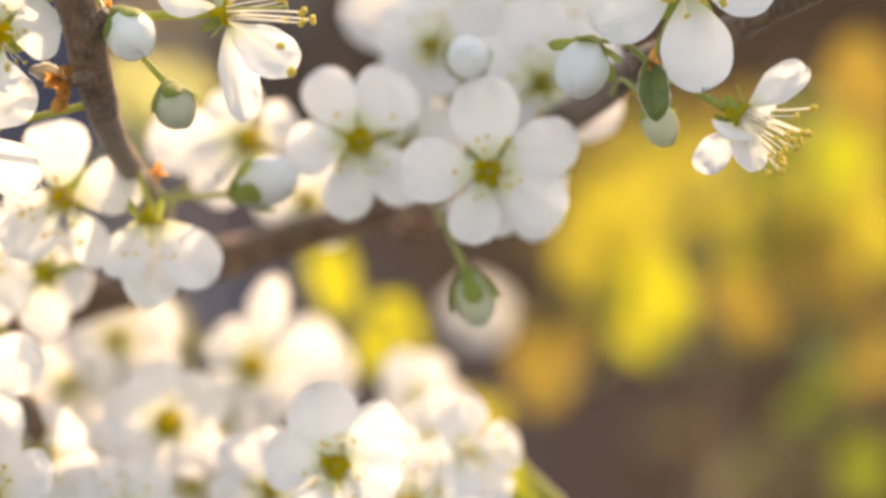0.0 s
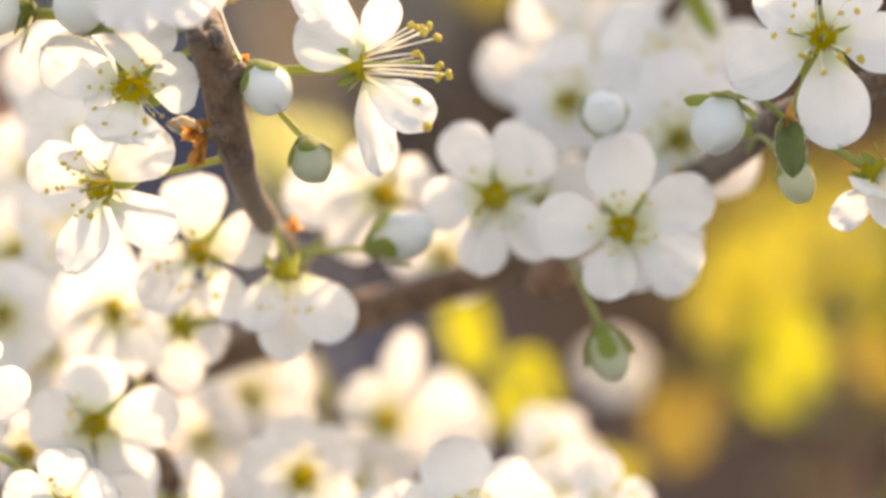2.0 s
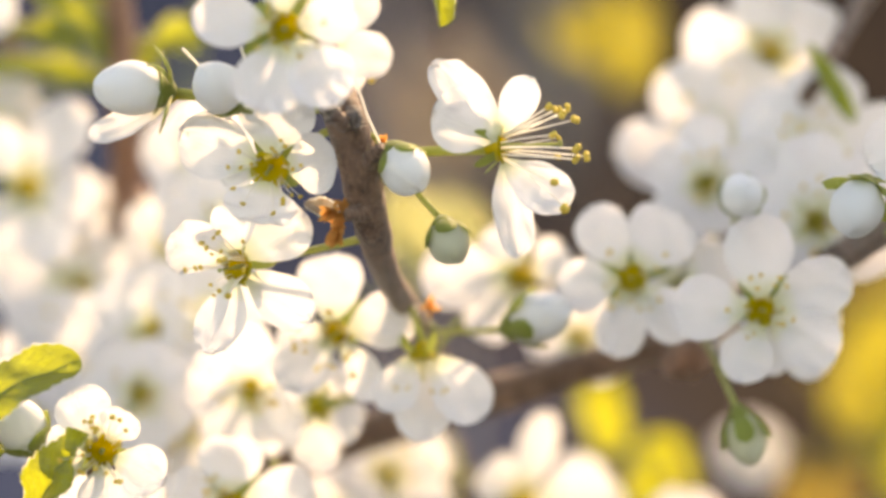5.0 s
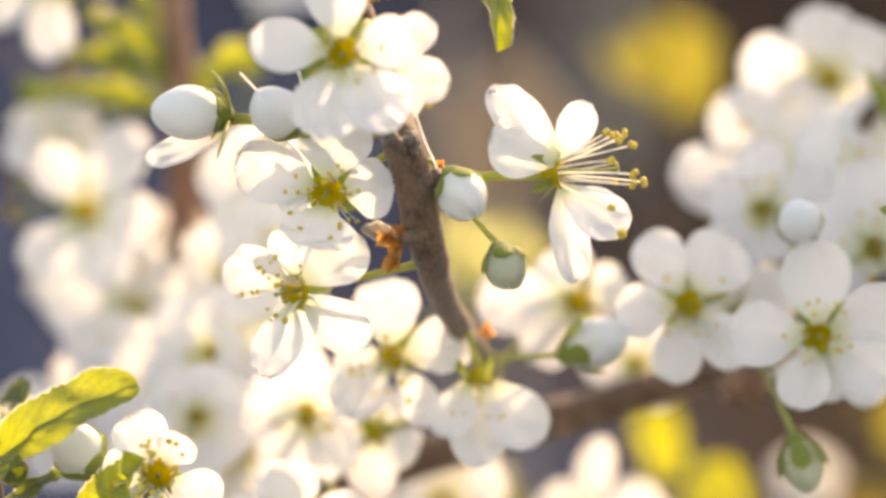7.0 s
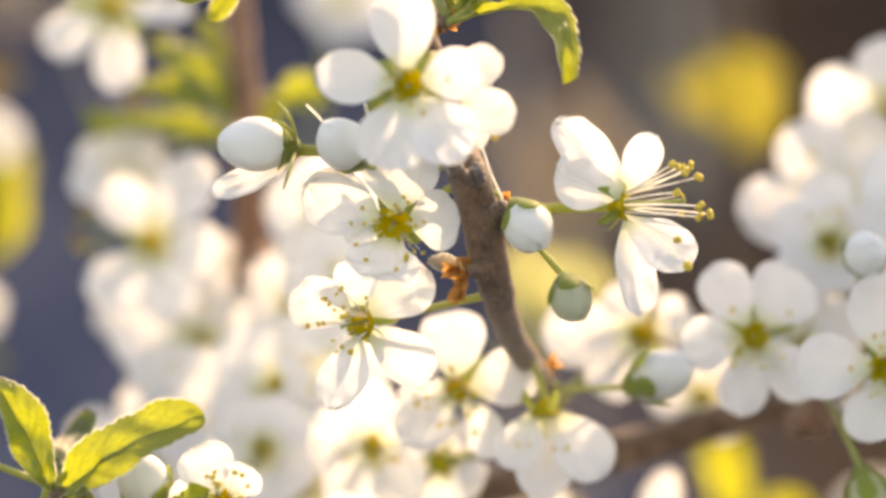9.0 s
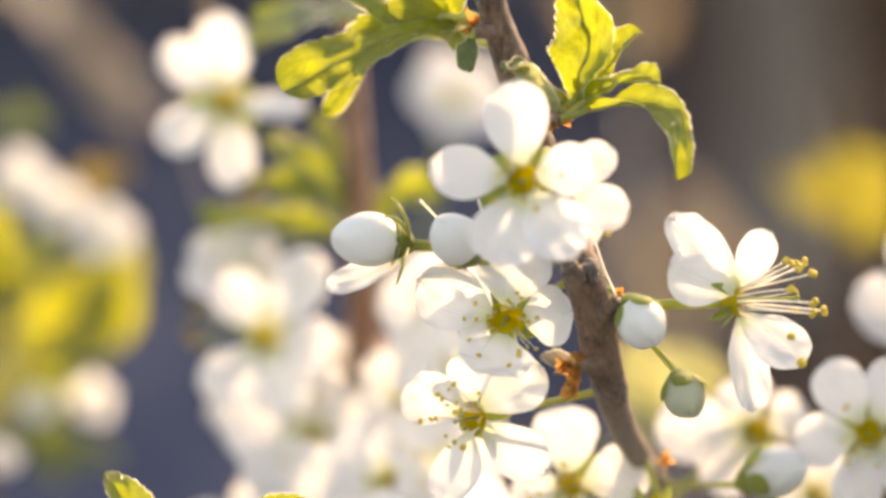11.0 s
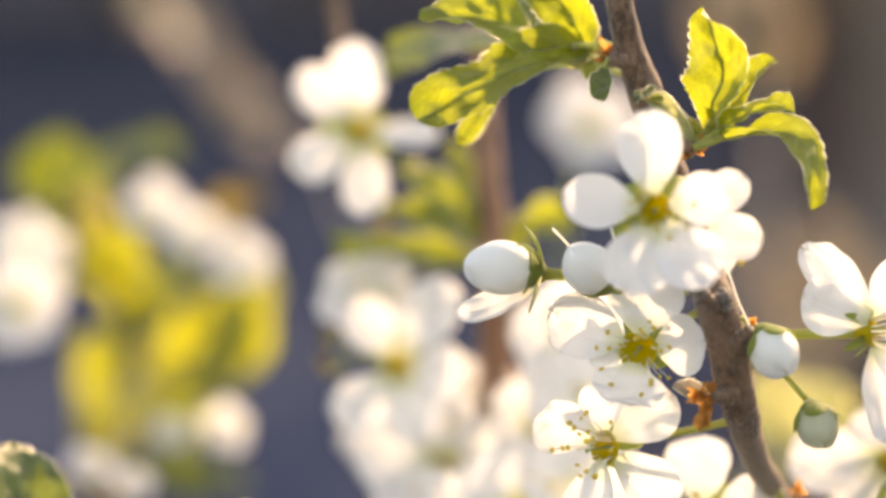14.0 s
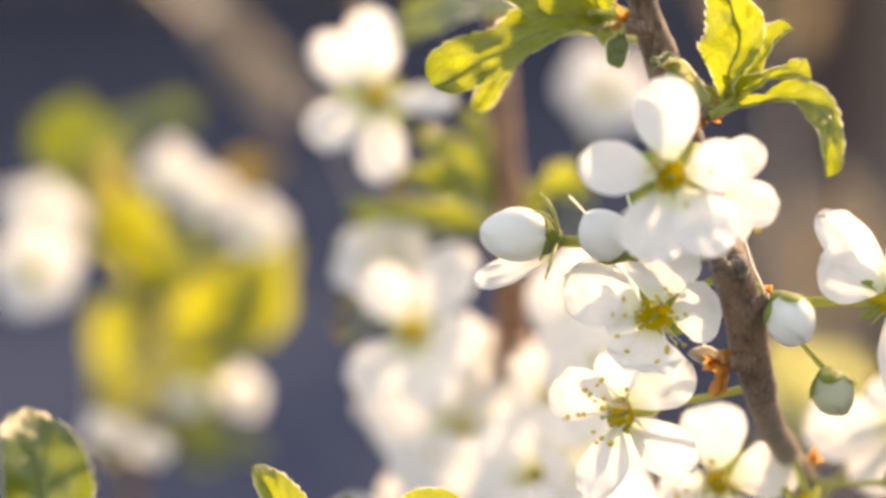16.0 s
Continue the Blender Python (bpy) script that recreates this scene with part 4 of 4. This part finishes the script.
left.leaf((-53.7, 2, -30.9), (-50.2, -1, -29.3), (-46.8, -4, -27.8), 3.52, (0, -0.8, 0.5), material=GREEN_LEAF)
left.leaf((-56.5, -4, -25.9), (-59, -6, -18.9), (-62.8, -8, -12), 7.28, (0.4, -0.8, 0.3), fold=0.35)
left.leaf((-56.8, 10, -27.8), (-56.1, 15.3, -22.5), (-55.5, 22, -18.3), 5.73, (-0.1, -0.8, 0.5), fold=0.3, material=GREEN_LEAF)
left.leaf((-56.0, 14.0, -23.1), (-55.9, 18.0, -20.7), (-54.2, 22.0, -17.3), 4.6, (-0.1, -0.9, 0.3), fold=0.3, crinkle=1.0, material=GREEN_LEAF)
left.wood("leaf_stalk", [(-58.3, 2.0, -28.8), (-57.0, 0.0, -25.7), (-54.6, -2.0, -23.1)], [1.3, 1.2, 0.7], material=STALK, bumps=0.1, sides=8)
left.wood("leaf_stalk", [(-56.8, 3.0, -28.9), (-55.9, 1.0, -25.4), (-53.3, -1.0, -22.0)], [1.0, 0.9, 0.6], material=STALK, bumps=0.1, sides=8)
left.leaf((-54.7, -1.0, -25.6), (-53.2, -2.0, -27.2), (-52.1, -3.0, -29.1), 5.0, (0.1, -0.9, 0.3), fold=0.3, crinkle=1.0, material=GREEN_LEAF)
left.leaf((-81.9, -30, -30), (-83.7, -32.9, -15), (-86.8, -30, -4.8), 13.06, (0.3, -0.9, 0.3), fold=0.3, material=GREEN_LEAF)
left.open_blossom((-39.6, 36, -41.2), (-0.2, -0.95, -0.1), 18.91, 33)
left.open_blossom((-30.8, 46, -42), (-0.2, -0.95, -0.1), 18.53, 8)

shoot = Shrub("plum_branch", "thin plum shoot with white blossoms behind the front branch", 1994)
shoot.wood("branch", [(-61.3, 300, -1223), (-53.4, 180, -202.2), (-49.6, 115, -40.4), (-53.1, 124, -14.2), (-55.6, 122, 12.6), (-60.7, 120, 33.8), (-64.1, 118, 47), (-67.6, 118, 68.2)], [12, 9, 5, 4, 3.4, 3, 2.6, 2])
shoot.open_blossom((-60, 114, 15.6), (0.2, -0.7, 0.6), 19, 50)
shoot.open_blossom((-47.8, 104, -10.3), (0.1, -1, 0.2), 25.89, 5)
shoot.open_blossom((-59.9, 120, -7), (0.2, -0.8, 0.5), 12.43, 15)
shoot.open_blossom((-45.3, 95, -21.1), (0, -0.9, 0.3), 23.77, 44)
shoot.open_blossom((-38.2, 110, -9.2), (0.3, -0.8, 0.5), 18, 30)
shoot.open_blossom((-55.3, 110, -27.8), (-0.2, -0.9, 0.3), 24.43, 12)
shoot.open_blossom((-46.2, 120, 0.1), (0.3, -0.8, 0.2), 15.4, 0)
shoot.leaf((-58.3, 105, 30.3), (-51.1, 102.5, 28.9), (-44, 100, 27.5), 6.92, (-0.2, -0.8, 0.5))
shoot.leaf((-40.2, 118, 22.2), (-53.2, 115, 23.9), (-66, 112, 25.5), 6.19, (-0.2, -0.8, 0.5))
shoot.leaf((-62.2, 102, 44.8), (-58.4, 106, 50.3), (-54.4, 110, 55.9), 6.88, (-0.2, -0.8, 0.5))
shoot.blossom((-60.7, 100, 41.6), (0, -1, 0), [(-9.17, -0.86, 9, 7.2), (0.77, -6, 13.11, 8.91, 0, -0.65, 0.75), (-9.51, -1.71, -6.77, 7.54), (2.14, -2.57, -13.28, 7.54), (12.59, -2.57, -1.63, 6.85, 0.3, -0.7, 0.6)], stamens=8, reach=5)
shoot.blossom((-54.1, 98, 5.7), (0.1, -1, 0.1), [(-6.7, -0.85, 9.6, 8.2), (8.4, -0.85, 12.8, 8.4), (-8.4, -1.28, -9.3, 8.6), (10.6, -0.85, -1.6, 8.4), (3.8, -1.28, -11.6, 8.6)], stamens=8, reach=5)
shoot.leaf((10, 215, -12.3), (5.8, 210, -3), (1.6, 205, 6.2), 15.55, (-0.2, -0.9, 0.2), material=PALE_LEAF)
shoot.leaf((18.5, 225, -4.1), (13.2, 222.5, 0.1), (7.9, 220, 4.3), 12.63, (-0.2, -0.9, 0.2), material=PALE_LEAF)
shoot.leaf((-66.2, 112, 4.3), (-66.8, 110, 6.1), (-67.5, 108, 7.9), 1.93, (0, -1, 0), rows=10, material=OCHRE_LEAF)
shoot.leaf((-66, 112, 8.8), (-66.5, 110, 10.6), (-66.9, 108, 12.3), 1.93, (0, -1, 0), rows=10, material=OCHRE_LEAF)
shoot.leaf((-67.5, 125, 21.6), (-57.4, 122.5, 23.7), (-47.4, 120, 25.8), 5.37, (-0.2, -0.9, 0.4), rows=16, material=GREEN_LEAF)
shoot.wood("twig", [(-53.1, 124, -14.2), (-46, 116, -6), (-39, 103, 1.6), (-36.6, 100, 4.6)], [2.4, 2.6, 4.6, 3], material=RED_BARK, bumps=0.5)

stem = Shrub("plum_shoot", "bare reddish-brown plum shoot with a few leaves", 2194)
stem.wood("branch", [(-44.9, 300, -1223), (-43.3, 190, -175.5), (-41, 130, -23.4), (-40.4, 112, 16.7), (-40.8, 110, 28.9), (-41.7, 110, 38.5), (-42.5, 112, 51.7), (-43.5, 115, 75.8)], [12, 10, 6, 5, 4.6, 4.4, 4, 3.4], material=RED_BARK)
stem.leaf((-40.5, 110, 24.5), (-47.2, 107, 30.9), (-53.8, 104, 37.2), 7.4, (-0.1, -0.8, 0.5))
stem.leaf((-40.3, 110, 25.4), (-34.2, 109, 27.5), (-28.2, 108, 29.6), 9.16, (-0.1, -0.8, 0.5))
stem.leaf((-40.8, 110, 28), (-44.5, 115, 34.4), (-48.3, 120, 40.9), 6.11, (-0.1, -0.8, 0.5))
stem.open_blossom((-32.6, 250, 53.1), (0.2, -0.85, 0.5), 21, 30)

leafy = Shrub("plum_shoot", "leafy plum shoot with bright yellow-green leaves", 2229)
leafy.wood("branch", [(-128, 420, -1205), (-118, 290, -160), (-127.7, 270, -37), (-123.9, 262, -10.8), (-122.2, 258, 2.6), (-120.8, 255, 13.7), (-123.8, 252, 24.7), (-129.1, 250, 33.5), (-135.1, 248, 43.3)], [11, 8, 4, 3.4, 3, 2.8, 2.6, 2.4, 2])
leafy.leaf((-139.5, 254, 34.7), (-136.3, 250, 42.8), (-133.1, 244, 51.3), 19.4, (-0.3, -0.9, 0.05), rows=16, material=GREEN_LEAF)
leafy.leaf((-142.2, 304, 39.6), (-134.4, 300, 50.1), (-119.1, 294, 51.6), 13.4, (0.05, -0.75, 0.55), rows=16, material=GREEN_LEAF)
leafy.leaf((-119.5, 254, 13.7), (-121.5, 250, 22.4), (-125.5, 244, 33.7), 22.8, (-0.4, -0.85, -0.25), rows=16, material=BRIGHT_LEAF)
leafy.leaf((-119.2, 250, 5.7), (-105.3, 246, 10.4), (-92.5, 240, 20.7), 22.9, (-0.4, -0.85, -0.25), rows=16, material=BRIGHT_LEAF)
leafy.leaf((-102.9, 256, 11.7), (-97.4, 252, 16.6), (-95, 246, 25.8), 14, (-0.3, -0.9, 0.05), rows=16, material=PALE_LEAF)
leafy.leaf((-124.2, 294, 12.8), (-130.2, 290, 3.9), (-133.6, 284, -8.9), 26.2, (-0.4, -0.85, -0.25), rows=16, material=BRIGHT_LEAF)
leafy.leaf((-122.8, 292, 8.7), (-118, 288, 1.7), (-118.7, 282, -7), 25.8, (-0.3, -0.9, 0.05), rows=16, material=LEAF)
leafy.leaf((-131.7, 299, -0.7), (-134.8, 295, -9), (-130.8, 289, -18.2), 16, (-0.4, -0.85, -0.25), rows=16, material=GOLD_LEAF)
leafy.leaf((-123.7, 274, -8.7), (-114.3, 270, -14.8), (-99.8, 264, -17.3), 14.4, (0.05, -0.75, 0.55), rows=16, material=GREEN_LEAF)
leafy.leaf((-119.9, 260, 15), (-114.9, 256, 21.6), (-107.8, 250, 24.2), 10.4, (0.05, -0.75, 0.55), rows=16, material=GREEN_LEAF)
leafy.leaf((-113.7, 284, 29.4), (-106.2, 280, 38.5), (-98.5, 274, 40.5), 10.8, (0.05, -0.75, 0.55), rows=16, material=OCHRE_LEAF)
leafy.leaf((-125.1, 266, 25.2), (-130.8, 262, 34), (-134.4, 256, 43.8), 12.2, (-0.3, -0.9, 0.05), rows=16, material=GOLD_LEAF)
leafy.leaf((-136.9, 270, 34.4), (-141.9, 266, 41), (-144.3, 260, 48.5), 11.2, (-0.4, -0.85, -0.25), rows=16, material=GREEN_LEAF)
leafy.open_blossom((-113.2, 226, 35.8), (0.1, -0.9, 0.3), 12.4, 10, stamens=6)
leafy.open_blossom((-105.5, 224, 31.3), (0.1, -0.9, 0.3), 11.8, 40, stamens=6)
leafy.open_blossom((-96.1, 220, 26.1), (0.2, -0.9, 0.3), 12.3, 70, stamens=6)
leafy.open_blossom((-96.6, 214, -4.7), (-0.3, -0.9, 0), 9.9, 5, stamens=6)
leafy.open_blossom((-108.7, 222, -6.1), (0, -0.9, 0.4), 7.3, 50, stamens=6)
leafy.open_blossom((-136.8, 214, 16.9), (0.3, -0.9, 0.2), 19, 20, stamens=6)
leafy.open_blossom((-135.7, 230, 27), (0.3, -0.8, 0.4), 11.7, 30, stamens=6)
leafy.open_blossom((-139.2, 226, 28.5), (0.2, -0.9, 0.4), 13.7, 60, stamens=6)
leafy.open_blossom((-117.9, 190, -12.8), (0.2, -0.6, 0.7), 9, 12, stamens=6)
leafy.open_blossom((-108.5, 180, -15.5), (0.2, -0.6, 0.7), 8.3, 40, stamens=6)

spray = Shrub("plum_shoot", "spray of bright yellow-green young plum leaves", 2460)
spray.wood("branch", [(164.5, 700, -1163.2), (150, 480, -211.8), (132, 360, -98), (128, 330, -66), (127, 325, -41), (137, 330, -16), (150, 340, 4)], [9, 7, 4, 3, 2.4, 2, 1.6], material=RED_BARK)
spray.wood("twig", [(150, 480, -211.8), (168, 560, -110), (176, 600, -60), (190, 610, -35), (204, 620, -12)], [5, 3.4, 2.6, 2.2, 1.6], material=RED_BARK)
spray.wood("twig", [(172, 580, -84), (150, 590, -52), (138, 590, -30)], [2.6, 2, 1.4], material=RED_BARK)
spray.wood("twig", [(176, 600, -60), (206, 610, -58), (232, 610, -40), (246, 610, -22)], [2.4, 2, 1.6, 1.4], material=RED_BARK)
spray.wood("twig", [(150, 480, -211.8), (185, 590, -130), (215, 622, -96), (248, 624, -70)], [4, 2.6, 2, 1.4], material=RED_BARK)
spray.leaf((108.4, 295, -59), (109.9, 290, -46.4), (111.3, 285, -34.1), 23.4, (-0.35, -0.9, -0.1), rows=16, material=BRIGHT_LEAF, fold=0.08)
spray.leaf((109.4, 305, -38.5), (105, 300, -28), (100.6, 295, -17.6), 20.5, (-0.35, -0.9, -0.1), rows=16, material=GOLD_LEAF, fold=0.08)
spray.leaf((95.6, 315, -42.3), (99.1, 310, -34.9), (102.6, 305, -27.7), 15.6, (-0.35, -0.9, -0.1), rows=16, material=GOLD_LEAF, fold=0.08)
spray.leaf((126, 280, -41.6), (125.1, 275, -31.5), (124.2, 270, -21.5), 18.5, (0.3, -0.9, 0.3), rows=16, material=GOLD_LEAF, fold=0.08)
spray.leaf((143.5, 340, -57.6), (137.9, 335, -49), (132.3, 330, -40.6), 17.4, (-0.35, -0.9, -0.1), rows=16, material=OCHRE_LEAF, fold=0.08)
spray.leaf((87.4, 310, -70.2), (89.8, 305, -58.9), (92.1, 300, -47.8), 21.2, (-0.35, -0.9, -0.1), rows=16, material=OCHRE_LEAF, fold=0.08)
spray.leaf((120.3, 380, -33.6), (128.7, 375, -22.6), (137.1, 370, -11.8), 26.8, (-0.35, -0.9, -0.1), rows=16, material=GOLD_LEAF, fold=0.08)
spray.leaf((163.5, 320, -12), (160.5, 315, -1), (157.4, 310, 9.9), 21, (-0.35, -0.9, -0.1), rows=16, material=OCHRE_LEAF, fold=0.08)
spray.leaf((161.4, 360, -27.2), (163.6, 355, -18.2), (165.8, 350, -9.2), 17.9, (-0.35, -0.9, -0.1), rows=16, material=LEAF, fold=0.08)
spray.leaf((172.3, 340, -43), (165.7, 335, -33.3), (159.2, 330, -23.8), 20.1, (-0.35, -0.9, -0.1), rows=16, material=GOLD_LEAF, fold=0.08)
spray.leaf((160.6, 380, -84.4), (160.7, 375, -71.5), (160.8, 370, -58.7), 23.2, (0.6, -0.8, 0.2), rows=16, material=GREEN_LEAF, fold=0.08)
spray.leaf((176.9, 410, -76.8), (181, 405, -67.7), (185, 400, -58.5), 19, (0.4, -0.8, 0.4), rows=16, material=OCHRE_LEAF, fold=0.08)
spray.leaf((180.7, 410, -103.5), (178.7, 405, -93.4), (176.9, 400, -83.6), 17.6, (-0.35, -0.9, -0.1), rows=16, material=GREEN_LEAF, fold=0.08)
for k in range(120):
    # the leaves farther back, thick above and thin below
    x, y, z = spray.rng.uniform(132, 250), spray.rng.uniform(520, 690), min(-12, spray.rng.gauss(-38, 17))
    t, size = spray.rng.uniform(0.3, 2.8), spray.rng.uniform(9, 17)
    dx, dz = math.cos(t) * size, math.sin(t) * size
    ochre = z < -62 or spray.rng.random() < 0.45
    spray.leaf((x - dx * 0.6, y + 6, z - dz * 0.6), (x, y, z), (x + dx * 0.6, y - 6, z + dz * 0.6), size * 0.8, (-0.3, -0.9, spray.rng.uniform(-0.2, 0.5)), rows=10, material=OCHRE_LEAF if ochre else GREEN_LEAF if z > -26 and k % 2 else GOLD_LEAF)
for k in range(14):
    # small withered leaves on bare twigs below and beyond them
    x, y, z = spray.rng.uniform(150, 262), spray.rng.uniform(600, 640), spray.rng.uniform(-128, -58)
    t, size = spray.rng.uniform(0, 6.28), spray.rng.uniform(4, 8)
    dx, dz = math.cos(t) * size, math.sin(t) * size
    spray.leaf((x - dx * 0.6, y + 2, z - dz * 0.6), (x, y, z), (x + dx * 0.6, y - 2, z + dz * 0.6), size * 0.9, (-0.3, -0.9, 0.1), rows=8, material=DRY_LEAF if k % 3 else OCHRE_LEAF)
spray.open_blossom((75.3, 300, -47.8), (-0.1, -1, 0.2), 14.04, 10, stamens=4)

back_leaves = Shrub("plum_shoot", "far shoot with rounded yellow-green leaves", 2916)
back_leaves.wood("branch", [(77.2, 900, -1133.3), (57.7, 560, -167), (51.6, 430, -35.6), (50.6, 390, 25), (51.3, 380, 46.8), (47.4, 380, 64.9)], [9, 7, 4, 3, 2.6, 2])
back_leaves.leaf((55.5, 385, 30.4), (52.6, 380, 41.5), (50.7, 375, 52.6), 28, (-0.35, -0.9, -0.1), rows=14, material=GOLD_LEAF, fold=0.08)
back_leaves.leaf((41.2, 385, 36.8), (38.3, 380, 41.6), (35.5, 375, 46.3), 10.49, (0, -0.6, 0.7), rows=14, material=GOLD_LEAF)

far = Shrub("shrub_branch", "leaning pale branch of a far shrub", 2924)
far.wood("branch", [(-302.5, 700, -1163.2), (-262.8, 640, 194.2), (-205.6, 600, 147.7), (-171.5, 580, 111), (-142.6, 560, 88.5), (-115, 540, 58.9), (-100.6, 520, 6.2)], [4, 2.4, 1.4, 1.3, 1.2, 1, 0.8], material=PALE_BARK)
far.leaf((-174.4, 590, 120.3), (-163.1, 575, 105), (-152, 560, 90.1), 16.24, (0.2, -0.8, 0.5), rows=14, material=DRY_LEAF)
far.leaf((-158.3, 570, 97.3), (-146.4, 565, 83.4), (-134.7, 560, 69.5), 17.52, (0.2, -0.8, 0.5), rows=14, material=DRY_LEAF)
far.leaf((-150.2, 580, 91.8), (-144, 570, 85.4), (-137.8, 560, 79), 14.48, (0.2, -0.8, 0.5), rows=14, material=DRY_LEAF)
far.leaf((-182.7, 600, 117.4), (-181, 600, 113.3), (-179.4, 600, 109.2), 8.2, (0.2, -0.8, 0.5), rows=14, material=DRY_LEAF)
far.leaf((-184.4, 610, 127.6), (-176.1, 605, 116.3), (-167.9, 600, 105.1), 14.9, (0.2, -0.8, 0.5), rows=14, material=DRY_LEAF)

dry = Shrub("shrub_branch", "far leaning stems with pale dry leaves", 2941)
dry.wood("branch", [(10, 700, -1180), (4, 600, -60), (2, 562, 70), (-2, 552, 112)], [5, 3, 2, 1.4], material=PALE_BARK)
dry.wood("branch", [(40, 900, -1150), (26, 810, -80), (22, 798, 20), (18, 792, 50)], [6, 3.4, 2.2, 1.6], material=PALE_BARK)
dry.leaf((2.4, 560, 92), (-0.9, 555, 110.4), (-4, 550, 129), 30, (-0.1, -0.9, 0.2), rows=12, material=DRY_LEAF)
dry.leaf((7.6, 560, 89.4), (4.8, 555, 102.5), (1.8, 550, 116), 21, (-0.1, -0.9, 0.2), rows=12, material=DRY_LEAF)
dry.leaf((-5.9, 560, 91.6), (-9, 555, 103.6), (-12.1, 550, 116.4), 21, (-0.1, -0.9, 0.2), rows=12, material=DRY_LEAF)
for x, z in ((26.6, 30.3), (39.3, 16.2), (14.8, 7.2), (5.1, 26), (20.7, -10.7)):
    dry.leaf((x, 800, z), (x - 4, 795, z + 18), (x - 8, 790, z + 37), 23, (0.2, -0.6, 0.6), rows=12, material=DRY_LEAF)

old_tree(0.42, 10.0)
